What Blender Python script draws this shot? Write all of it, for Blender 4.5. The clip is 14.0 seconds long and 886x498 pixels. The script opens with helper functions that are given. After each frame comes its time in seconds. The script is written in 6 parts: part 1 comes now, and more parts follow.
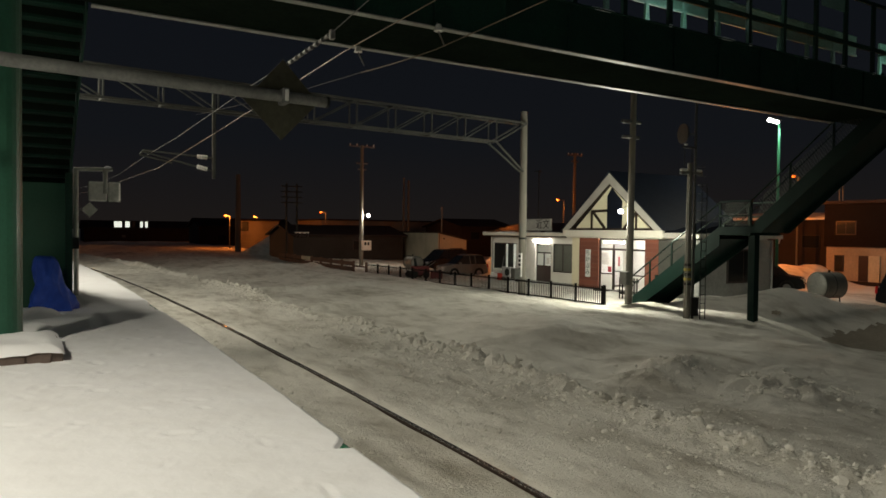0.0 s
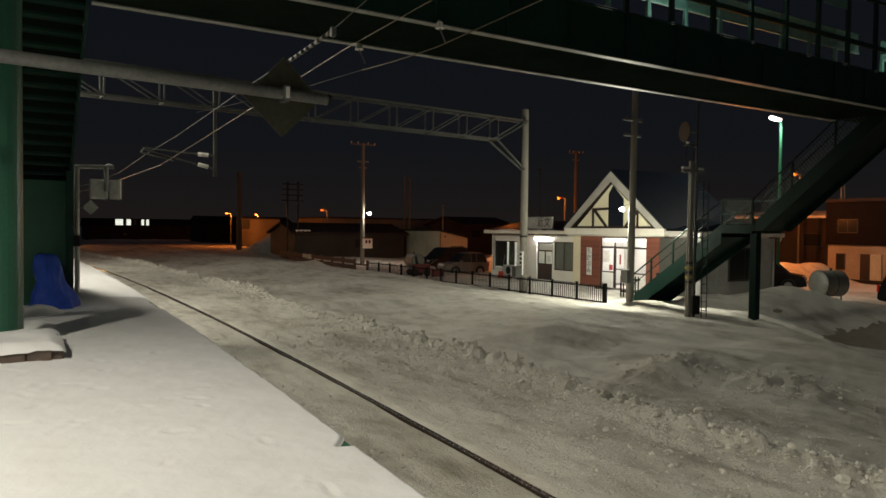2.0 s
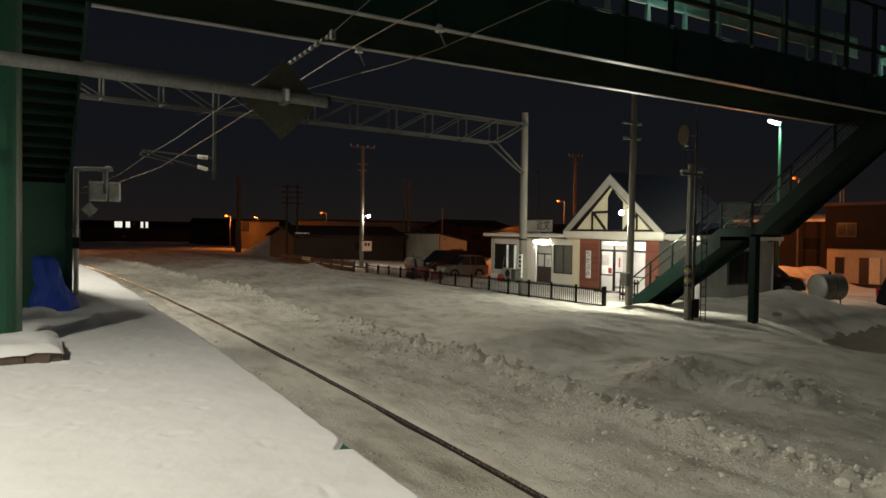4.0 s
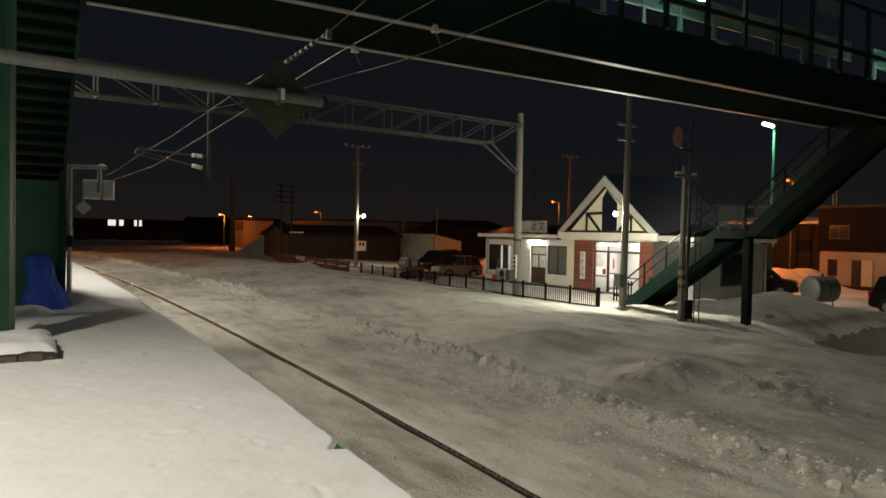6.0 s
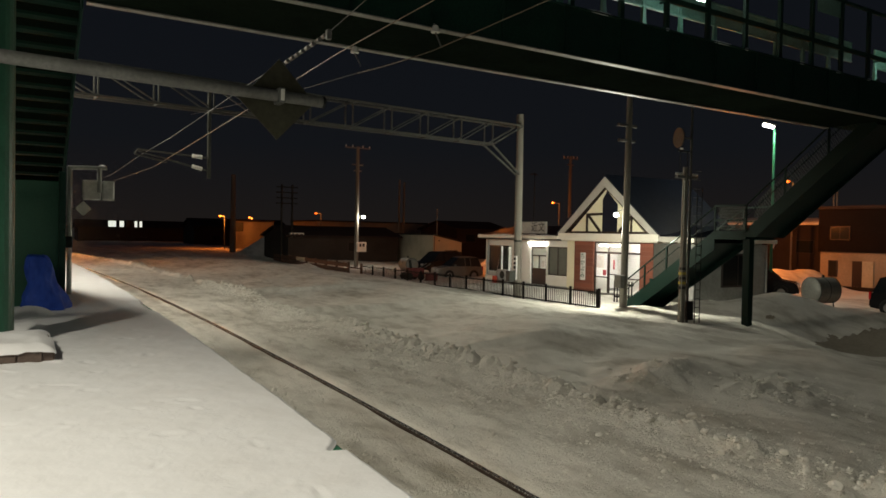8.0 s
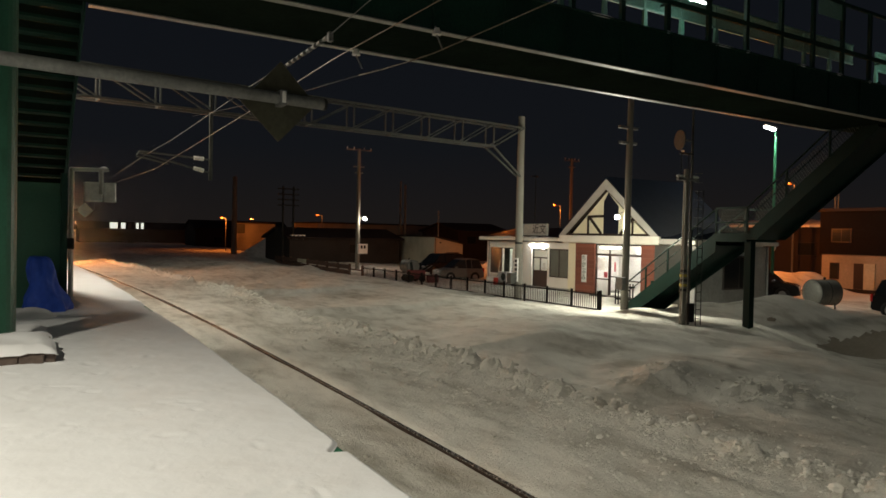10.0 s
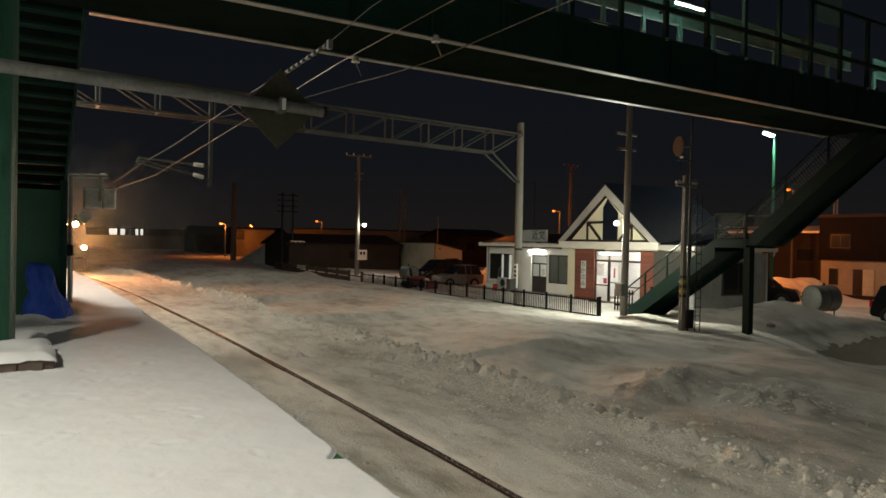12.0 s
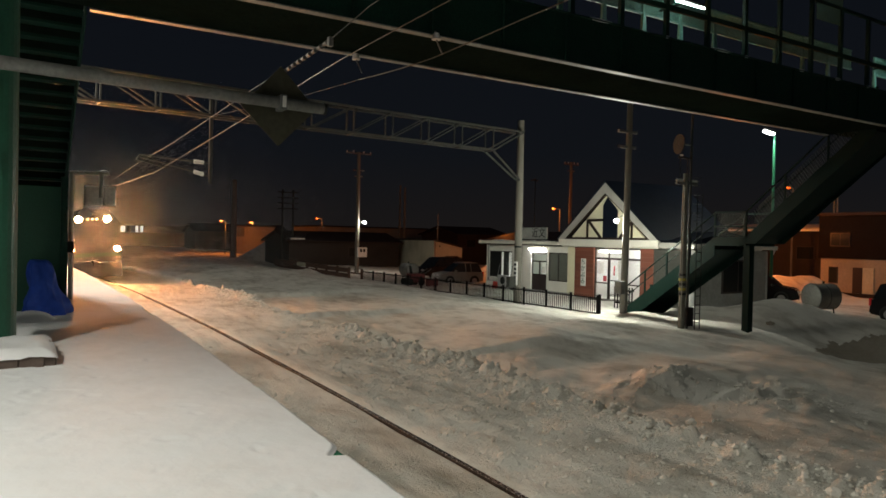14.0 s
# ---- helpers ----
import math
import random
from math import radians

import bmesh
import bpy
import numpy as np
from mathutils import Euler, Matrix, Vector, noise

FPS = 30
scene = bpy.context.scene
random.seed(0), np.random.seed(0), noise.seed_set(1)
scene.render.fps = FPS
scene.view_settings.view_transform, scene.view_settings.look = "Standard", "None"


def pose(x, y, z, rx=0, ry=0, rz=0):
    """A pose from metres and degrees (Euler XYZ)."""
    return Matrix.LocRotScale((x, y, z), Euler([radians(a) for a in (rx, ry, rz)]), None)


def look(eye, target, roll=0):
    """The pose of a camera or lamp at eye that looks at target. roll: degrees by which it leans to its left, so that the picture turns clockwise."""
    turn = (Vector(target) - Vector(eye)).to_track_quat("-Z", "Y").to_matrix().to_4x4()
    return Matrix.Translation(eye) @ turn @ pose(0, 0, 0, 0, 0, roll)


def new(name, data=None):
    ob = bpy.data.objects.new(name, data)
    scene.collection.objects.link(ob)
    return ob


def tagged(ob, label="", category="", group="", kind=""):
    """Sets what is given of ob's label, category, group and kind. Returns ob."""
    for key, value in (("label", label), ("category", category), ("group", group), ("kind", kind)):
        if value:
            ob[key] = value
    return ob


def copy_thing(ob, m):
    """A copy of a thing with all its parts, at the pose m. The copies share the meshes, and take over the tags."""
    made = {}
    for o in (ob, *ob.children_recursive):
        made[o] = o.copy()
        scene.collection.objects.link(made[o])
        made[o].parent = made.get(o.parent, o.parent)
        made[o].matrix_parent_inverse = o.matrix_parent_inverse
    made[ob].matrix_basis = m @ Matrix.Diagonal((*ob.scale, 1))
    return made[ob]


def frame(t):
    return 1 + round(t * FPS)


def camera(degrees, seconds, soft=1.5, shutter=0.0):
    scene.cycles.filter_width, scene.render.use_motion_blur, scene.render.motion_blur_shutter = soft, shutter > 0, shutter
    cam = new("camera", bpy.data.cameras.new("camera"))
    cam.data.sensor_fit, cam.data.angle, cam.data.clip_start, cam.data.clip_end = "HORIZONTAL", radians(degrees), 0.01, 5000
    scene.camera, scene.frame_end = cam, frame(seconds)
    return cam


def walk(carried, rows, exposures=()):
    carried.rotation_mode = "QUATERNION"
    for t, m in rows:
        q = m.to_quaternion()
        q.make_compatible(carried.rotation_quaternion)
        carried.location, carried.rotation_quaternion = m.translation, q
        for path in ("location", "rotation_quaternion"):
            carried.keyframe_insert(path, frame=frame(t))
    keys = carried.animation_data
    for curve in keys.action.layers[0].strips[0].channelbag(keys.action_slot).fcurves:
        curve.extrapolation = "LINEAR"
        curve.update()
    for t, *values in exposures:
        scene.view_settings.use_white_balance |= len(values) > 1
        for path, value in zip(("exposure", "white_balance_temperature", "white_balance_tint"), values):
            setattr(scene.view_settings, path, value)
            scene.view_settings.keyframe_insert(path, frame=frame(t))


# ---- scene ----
# camera: a phone held still on the platform, swaying a little
cam = camera(64.2, 14.0, soft=1.6)
# seconds, degrees right of the track's axis, degrees down, lean, eye x, y, z
VIEWS = [
    (0.0, 31.529, 1.407, 0.607, -0.003, 0.007, 2.516),
    (0.5, 31.501, 1.491, 0.555, 0.003, 0.011, 2.515),
    (1.0, 31.376, 1.529, 0.609, 0.005, 0.021, 2.511),
    (1.5, 31.253, 1.462, 0.582, 0.015, 0.017, 2.511),
    (2.0, 31.444, 1.565, 0.640, 0.005, 0.024, 2.512),
    (2.5, 31.474, 1.516, 0.646, 0.008, 0.025, 2.509),
    (3.0, 31.337, 1.273, 0.656, 0.007, 0.023, 2.514),
    (5.5, 31.913, 1.406, 1.032, 0.006, 0.032, 2.508),
    (6.0, 31.954, 1.315, 1.078, -0.002, 0.022, 2.514),
    (6.5, 31.937, 1.194, 1.072, 0.002, 0.017, 2.509),
    (7.0, 32.009, 1.271, 1.181, 0.004, 0.011, 2.514),
    (7.5, 32.000, 1.190, 1.100, 0.000, 0.000, 2.520),
    (8.0, 31.924, 1.222, 1.075, 0.012, 0.037, 2.506),
    (10.5, 31.816, 0.992, 1.114, 0.008, 0.023, 2.508),
    (11.0, 31.823, 0.889, 1.016, 0.009, 0.021, 2.509),
    (11.5, 31.807, 0.663, 1.005, 0.003, 0.006, 2.513),
    (12.0, 31.860, 0.580, 1.087, 0.003, 0.013, 2.516),
    (12.5, 31.895, 0.570, 1.110, 0.002, 0.001, 2.519),
    (13.0, 31.922, 0.685, 1.098, -0.000, 0.002, 2.517),
    (13.5, 31.957, 0.768, 1.123, -0.004, 0.016, 2.516),
    (14.0, 31.864, 0.785, 1.197, -0.008, -0.003, 2.517),
]


def view(yaw, down, lean, x, y, z):
    a, b = radians(yaw), radians(down)
    way = Vector((math.sin(a) * math.cos(b), math.cos(a) * math.cos(b), -math.sin(b)))
    eye = Vector((x, y, z))
    return look(eye, eye + way * 10, lean)


walk(cam, [(t, view(*row)) for t, *row in VIEWS], exposures=((0.0, 0.3, 6500, 10), (10.6, 0.3, 6500, 10), (12.2, 0.22, 6300, 9), (14.0, 0.15, 6100, 9)))

# ---- night sky and lamps ----
world = bpy.data.worlds.new("night")
scene.world = world
world.use_nodes = True
wn, wl = world.node_tree.nodes, world.node_tree.links
wn.clear()
w_out = wn.new("ShaderNodeOutputWorld")
w_bg = wn.new("ShaderNodeBackground")
w_co = wn.new("ShaderNodeTexCoord")
w_se = wn.new("ShaderNodeSeparateXYZ")
w_ra = wn.new("ShaderNodeValToRGB")
w_ra.color_ramp.elements[0].position, w_ra.color_ramp.elements[0].color = 0.0, (0.0070, 0.0056, 0.0050, 1)
w_ra.color_ramp.elements[1].position, w_ra.color_ramp.elements[1].color = 0.45, (0.0021, 0.0030, 0.0047, 1)
mid = w_ra.color_ramp.elements.new(0.12)
mid.color = (0.0038, 0.0043, 0.0054, 1)
wl.new(w_co.outputs["Generated"], w_se.inputs[0])
wl.new(w_se.outputs["Z"], w_ra.inputs[0])
wl.new(w_ra.outputs[0], w_bg.inputs[0])
w_bg.inputs[1].default_value = 1.3
wl.new(w_bg.outputs[0], w_out.inputs[0])

WHITE, COOL, WARM, SODIUM = (1.0, 0.925, 0.745), (1.0, 0.97, 0.78), (1.0, 0.88, 0.68), (1.0, 0.25, 0.035)


def point_lamp(name, x, y, z, watts, colour, radius=0.12):
    data = bpy.data.lights.new(name, "POINT")
    data.energy, data.color, data.shadow_soft_size = watts, colour, radius
    ob = new(name, data)
    ob.location = (x, y, z)
    return ob


def spot_lamp(name, x, y, z, watts, colour, degrees, blend=0.6, radius=0.12):
    data = bpy.data.lights.new(name, "SPOT")
    data.energy, data.color, data.shadow_soft_size = watts, colour, radius
    data.spot_size, data.spot_blend = radians(degrees), blend
    ob = new(name, data)
    ob.location = (x, y, z)
    return ob


# platform lamps, behind the camera and beyond the stair
spot_lamp("platform_light", -5.0, 3.4, 8.2, 2950, WHITE, 141, 0.62, 0.2)
# assumed lamp, added as fill from behind the camera
spot_lamp("platform_light", -4.6, -7.5, 7.4, 390, WHITE, 168, 0.12, 0.16)
spot_lamp("platform_light", -1.3, 24.0, 8.5, 3300, WHITE, 168, 0.12, 1.0)
# assumed next lamp of the row, added to brighten far track and rail
spot_lamp("platform_light", 0.9, 47.0, 8.5, 1050, WHITE, 168, 0.12, 0.3)
# lamps of the station yard
point_lamp("yard_light", 20.77, 20.44, 3.18, 950, COOL)
# no lamp known here: added fill for the yard's near right
spot_lamp("yard_light", 19.5, -4.0, 8.0, 420, COOL, 165, 0.15, 0.3)
spot_lamp("yard_light", 32.4, 21.35, 8.05, 460, COOL, 165, 0.15)
point_lamp("yard_light", 25.35, 53.3, 3.70, 210, WHITE)
# sodium street lamps of the town behind
point_lamp("street_light", 24.4, 94.6, 4.2, 520, SODIUM)
point_lamp("street_light", 38.7, 129.6, 4.8, 900, SODIUM)
point_lamp("street_light", 31.8, 79.6, 4.6, 70, SODIUM)
point_lamp("street_light", 44.6, 52.2, 5.5, 280, SODIUM)
point_lamp("street_light", 44.6, 28.2, 6.3, 110, SODIUM)
# unseen sources, this and the next, placed to light the orange banks
point_lamp("street_light", 37.2, 27.2, 4.2, 1150, SODIUM)
point_lamp("street_light", 33.0, 44.5, 4.6, 500, SODIUM)
# the lit rooms
point_lamp("room_light", 28.0, 25.2, 1.95, 240, (1.0, 0.98, 0.92), 0.2)
point_lamp("room_light", 28.2, 31.0, 1.95, 260, (0.95, 1.0, 0.92), 0.2)

# ---- materials ----
MATS = {}


def mat(name, colour, rough=0.6, metal=0.0, grain=0.0, scale=20.0, bump=0.0, stain=0.0, stain_scale=1.2, glow=None, strength=0.0, dark=None, spec=0.3):
    """A principled surface with fine grain, broad stains and relief."""
    m = bpy.data.materials.new(name)
    m.use_nodes = True
    n, l = m.node_tree.nodes, m.node_tree.links
    b = n["Principled BSDF"]
    b.inputs["Base Color"].default_value = (*colour, 1)
    b.inputs["Roughness"].default_value = rough
    b.inputs["Metallic"].default_value = metal
    b.inputs["Specular IOR Level"].default_value = spec
    co = n.new("ShaderNodeTexCoord")
    if grain or stain:
        fine, broad = n.new("ShaderNodeTexNoise"), n.new("ShaderNodeTexNoise")
        fine.inputs["Scale"].default_value, fine.inputs["Detail"].default_value = scale, 5
        broad.inputs["Scale"].default_value, broad.inputs["Detail"].default_value = stain_scale, 4
        l.new(co.outputs["Object"], fine.inputs["Vector"])
        l.new(co.outputs["Object"], broad.inputs["Vector"])
        mix1, mix2 = n.new("ShaderNodeMix"), n.new("ShaderNodeMix")
        for x in (mix1, mix2):
            x.data_type = "RGBA"
        deep = dark or tuple(c * 0.45 for c in colour)
        r1, r2 = n.new("ShaderNodeMapRange"), n.new("ShaderNodeMapRange")
        r1.inputs["From Min"].default_value, r1.inputs["From Max"].default_value = 0.35, 0.7
        r2.inputs["From Min"].default_value, r2.inputs["From Max"].default_value = 0.42, 0.68
        r1.inputs["To Max"].default_value, r2.inputs["To Max"].default_value = grain, stain
        l.new(fine.outputs["Fac"], r1.inputs["Value"])
        l.new(broad.outputs["Fac"], r2.inputs["Value"])
        l.new(r1.outputs[0], mix1.inputs[0])
        mix1.inputs[6].default_value, mix1.inputs[7].default_value = (*colour, 1), (*deep, 1)
        l.new(r2.outputs[0], mix2.inputs[0])
        l.new(mix1.outputs[2], mix2.inputs[6])
        mix2.inputs[7].default_value = (*deep, 1)
        l.new(mix2.outputs[2], b.inputs["Base Color"])
        rr = n.new("ShaderNodeMapRange")
        rr.inputs["To Min"].default_value, rr.inputs["To Max"].default_value = max(rough - 0.12, 0.03), min(rough + 0.14, 1)
        l.new(fine.outputs["Fac"], rr.inputs["Value"])
        l.new(rr.outputs[0], b.inputs["Roughness"])
        if bump:
            bp = n.new("ShaderNodeBump")
            bp.inputs["Strength"].default_value, bp.inputs["Distance"].default_value = bump, 0.02
            l.new(fine.outputs["Fac"], bp.inputs["Height"])
            l.new(bp.outputs[0], b.inputs["Normal"])
    if glow:
        b.inputs["Emission Color"].default_value = (*glow, 1)
        b.inputs["Emission Strength"].default_value = strength
    MATS[name] = m
    return m


def snow(name, colour, dirt, dirt_amount, fine_scale, rough_bump, stretch=1.0):
    """Snow: pale, matt, with crumbs, drifts and dirt of two sizes."""
    m = bpy.data.materials.new(name)
    m.use_nodes = True
    n, l = m.node_tree.nodes, m.node_tree.links
    b = n["Principled BSDF"]
    b.inputs["Roughness"].default_value = 0.85
    b.inputs["Specular IOR Level"].default_value = 0.25
    co, mp = n.new("ShaderNodeTexCoord"), n.new("ShaderNodeMapping")
    mp.inputs["Scale"].default_value = (1, stretch, 1)
    l.new(co.outputs["Object"], mp.inputs["Vector"])
    crumbs, drift, patch = (n.new("ShaderNodeTexNoise") for _ in range(3))
    for x, s, d in ((crumbs, fine_scale, 7), (drift, 2.2, 5), (patch, 0.55, 5)):
        x.inputs["Scale"].default_value, x.inputs["Detail"].default_value = s, d
        x.inputs["Roughness"].default_value = 0.62
    l.new(co.outputs["Object"], crumbs.inputs["Vector"])
    l.new(mp.outputs[0], drift.inputs["Vector"])
    l.new(mp.outputs[0], patch.inputs["Vector"])
    r1, r2, add = n.new("ShaderNodeMapRange"), n.new("ShaderNodeMapRange"), n.new("ShaderNodeMath")
    r1.inputs["From Min"].default_value, r1.inputs["From Max"].default_value = 0.45, 0.75
    r2.inputs["From Min"].default_value, r2.inputs["From Max"].default_value = 0.45, 0.70
    r1.inputs["To Max"].default_value, r2.inputs["To Max"].default_value = dirt_amount * 0.6, dirt_amount
    l.new(drift.outputs["Fac"], r1.inputs["Value"])
    l.new(patch.outputs["Fac"], r2.inputs["Value"])
    l.new(r1.outputs[0], add.inputs[0])
    l.new(r2.outputs[0], add.inputs[1])
    mix = n.new("ShaderNodeMix")
    mix.data_type = "RGBA"
    mix.inputs[6].default_value, mix.inputs[7].default_value = (*colour, 1), (*dirt, 1)
    l.new(add.outputs[0], mix.inputs[0])
    l.new(mix.outputs[2], b.inputs["Base Color"])
    b1, b2 = n.new("ShaderNodeBump"), n.new("ShaderNodeBump")
    b1.inputs["Strength"].default_value, b1.inputs["Distance"].default_value = rough_bump, 0.05
    b2.inputs["Strength"].default_value, b2.inputs["Distance"].default_value = rough_bump * 0.6, 0.10
    l.new(crumbs.outputs["Fac"], b1.inputs["Height"])
    l.new(drift.outputs["Fac"], b2.inputs["Height"])
    l.new(b2.outputs[0], b1.inputs["Normal"])
    l.new(b1.outputs[0], b.inputs["Normal"])
    MATS[name] = m
    return m


SNOW = snow("field_snow", (0.78, 0.765, 0.70), (0.33, 0.305, 0.245), 0.62, 30.0, 0.8, 0.40)
SNOW_CLEAN = snow("platform_snow", (0.81, 0.82, 0.845), (0.66, 0.655, 0.65), 0.30, 9.0, 0.16, 0.8)
SNOW_CHUNK = snow("broken_snow", (0.83, 0.815, 0.75), (0.55, 0.52, 0.46), 0.4, 30.0, 0.3)
GREEN = mat("green_steel", (0.010, 0.044, 0.030), 0.6, 0.0, 0.5, 30, 0.1, 0.4, 1.5, dark=(0.008, 0.020, 0.015), spec=0.2)
GREEN_POST = mat("green_column_paint", (0.028, 0.105, 0.066), 0.42, 0.0, 0.4, 24, 0.1, 0.4, 1.2, dark=(0.02, 0.07, 0.04))
DARK_STEEL = mat("dark_steel", (0.016, 0.020, 0.018), 0.7, 0.0, 0.5, 25, 0.15, 0.4, 1.4, spec=0.2)
# paler than the girder: light from below is put into the colour
FLANGE = mat("lit_flange_pale", (0.34, 0.36, 0.33), 0.5, 0.1, 0.5, 18, 0.15, 0.5, 2.5, dark=(0.12, 0.12, 0.10))
GALV = mat("galvanised_steel", (0.17, 0.175, 0.165), 0.6, 0.3, 0.5, 16, 0.1, 0.4, 1.5)
GALV_OLD = mat("dull_gantry_steel", (0.072, 0.075, 0.068), 0.65, 0.2, 0.5, 16, 0.1, 0.45, 1.5)
PIPE = mat("weathered_pipe", (0.19, 0.195, 0.18), 0.6, 0.2, 0.5, 20, 0.12, 0.45, 2.0)
CONCRETE = mat("pole_concrete", (0.18, 0.17, 0.145), 0.85, 0.0, 0.5, 22, 0.35, 0.5, 1.2, dark=(0.15, 0.14, 0.12))
# dark tone for the painted shade in the hollow and the dirty ice lump
SHADE_DIRT = mat("shade_and_dirt_brown", (0.25, 0.22, 0.175), 0.95, 0, 0.45, 12, 0.4, 0.6, 1.4, dark=(0.36, 0.33, 0.27))
PLATFORM = mat("platform_concrete", (0.16, 0.15, 0.135), 0.9, 0.0, 0.6, 14, 0.6, 0.6, 1.5, dark=(0.06, 0.055, 0.05))
COPING = mat("green_coping_paint", (0.03, 0.16, 0.09), 0.6, 0.0, 0.4, 20, 0.3, 0.3, 2)
RAIL_SIDE = mat("rusty_rail", (0.045, 0.030, 0.022), 0.75, 0.4, 0.6, 30, 0.3, 0.5, 3)
RAIL_TOP = mat("polished_rail", (0.55, 0.55, 0.53), 0.24, 0.9, 0.25, 40, 0.0, 0.3, 2)
TARP = mat("blue_tarpaulin", (0.026, 0.085, 0.48), 0.62, 0.0, 0.35, 9, 0.5, 0.3, 2.4, dark=(0.01, 0.03, 0.20))
POST_PALE = mat("pale_painted_post", (0.46, 0.46, 0.42), 0.55, 0, 0.4, 20, 0.1, 0.4, 2)
SIGN_BACK = mat("sign_back", (0.74, 0.74, 0.69), 0.5, 0.0, 0.35, 12, 0.1, 0.35, 3)
RED_EDGE = mat("red_edge", (0.45, 0.05, 0.03), 0.5, 0, 0.3, 20)
BOARD = mat("unlit_board_back", (0.062, 0.062, 0.040), 0.7, 0.1, 0.4, 12, 0.1, 0.35, 3)
PORCELAIN = mat("insulator_porcelain", (0.78, 0.77, 0.72), 0.2, 0, 0.2, 30)
WIRE = mat("copper_wire", (0.22, 0.17, 0.12), 0.4, 0.8, 0.3, 40)
BLACK_WIRE = mat("black_cable", (0.02, 0.02, 0.02), 0.7)
WALL_WHITE = mat("cream_siding", (0.72, 0.71, 0.65), 0.75, 0, 0.2, 10, 0.15, 0.35, 0.8, dark=(0.50, 0.49, 0.44))
GABLE_CREAM = mat("cream_gable_board", (0.76, 0.72, 0.53), 0.75, 0, 0.2, 10, 0.15, 0.3, 0.8, dark=(0.55, 0.51, 0.36))
WALL_GREY = mat("grey_siding", (0.36, 0.37, 0.36), 0.8, 0, 0.3, 10, 0.15, 0.4, 0.8)
TRIM_WHITE = mat("white_fascia", (0.78, 0.76, 0.68), 0.6, 0, 0.2, 12, 0.1, 0.3, 1.2, dark=(0.5, 0.47, 0.4))
BARGE = mat("grey_white_barge_board", (0.40, 0.39, 0.36), 0.7, 0, 0.3, 14, 0.1, 0.35, 1.2, dark=(0.24, 0.23, 0.20))
TIMBER = mat("dark_half_timber", (0.040, 0.030, 0.024), 0.8, 0, 0.5, 30, 0.3, 0.4, 3, spec=0.1)
ROOF = mat("blue_grey_roof_sheet", (0.008, 0.012, 0.022), 0.6, 0.0, 0.3, 14, 0.1, 0.4, 1.0, spec=0.08)
FRAME = mat("dark_bronze_frame", (0.036, 0.028, 0.024), 0.5, 0.2, 0.3, 24)
STEEL_FRAME = mat("grey_aluminium_frame", (0.06, 0.048, 0.04), 0.45, 0.3, 0.3, 24)
DOOR_BROWN = mat("brown_door_panel", (0.032, 0.022, 0.020), 0.55, 0, 0.3, 24, 0.1, 0.3, 2)
CURTAIN = mat("pale_blind", (0.13, 0.14, 0.12), 0.8, 0, 0.3, 30, 0.2, 0.3, 2)
INSIDE = mat("inside_wall", (0.74, 0.72, 0.68), 0.8, 0, 0.15, 10, 0.05, 0.2, 1)
POSTER = mat("poster_paper", (0.80, 0.78, 0.74), 0.6, 0, 0.3, 5, 0, 0.3, 4, dark=(0.5, 0.42, 0.42))
POSTER_RED = mat("red_poster", (0.55, 0.10, 0.12), 0.6, 0, 0.3, 9)
TUBE = mat("lit_tube", (0.9, 0.9, 0.9), 0.4, glow=(1.0, 0.96, 0.84), strength=85.0)
TUBE_WEAK = mat("lit_bridge_tube", (0.9, 0.9, 0.9), 0.4, glow=(0.80, 1.0, 0.92), strength=50.0)
BULB = mat("lit_white_lamp", (0.9, 0.9, 0.9), 0.4, glow=(1.0, 0.97, 0.86), strength=60.0)
BULB_ORANGE = mat("lit_sodium_lamp", (0.25, 0.09, 0.04), 0.4, glow=(1.0, 0.105, 0.006), strength=2.4)
LIT_WINDOW = mat("lit_far_window", (0.8, 0.8, 0.75), 0.5, glow=(0.95, 1.0, 0.86), strength=0.75)
SIGN_WHITE = mat("white_sign_board", (0.72, 0.73, 0.70), 0.5, 0, 0.2, 14, 0.0, 0.3, 3)
ROOF_SIGN = mat("dim_roof_sign", (0.36, 0.38, 0.36), 0.6, 0, 0.3, 9, 0.0, 0.4, 2)
SIGN_GREEN = mat("green_lettering", (0.02, 0.10, 0.07), 0.6)
SIGN_BLACK = mat("black_lettering", (0.015, 0.015, 0.018), 0.6)
FENCE = mat("dark_painted_fence", (0.012, 0.011, 0.011), 0.8, 0.0, 0.4, 30, 0.2, 0.4, 3, spec=0.06)
FENCE_OLD = mat("weathered_fence_board", (0.11, 0.065, 0.046), 0.85, 0, 0.5, 20, 0.4, 0.5, 2)
TANK = mat("oil_tank_paint", (0.19, 0.19, 0.17), 0.5, 0.2, 0.35, 9, 0.1, 0.4, 2)
CAR_BLACK = mat("black_car_paint", (0.010, 0.010, 0.012), 0.18, 0.3, 0.2, 40)
CAR_SILVER = mat("silver_car_paint", (0.20, 0.195, 0.18), 0.3, 0.6, 0.2, 40, 0, 0.3, 3)
CAR_GLASS = mat("car_glass", (0.012, 0.013, 0.015), 0.08)
TYRE = mat("tyre_rubber", (0.012, 0.012, 0.012), 0.85, 0, 0.4, 30)
HUB = mat("wheel_metal", (0.35, 0.35, 0.35), 0.35, 0.8, 0.3, 30)
TAIL_RED = mat("red_lamp_glass", (0.5, 0.02, 0.02), 0.2)
HOUSE_ORANGE = mat("ochre_render", (0.34, 0.30, 0.23), 0.85, 0, 0.3, 8, 0.2, 0.5, 0.6)
HOUSE_DARK = mat("dark_brown_cladding", (0.030, 0.022, 0.019), 0.8, 0, 0.4, 12, 0.2, 0.5, 0.8)
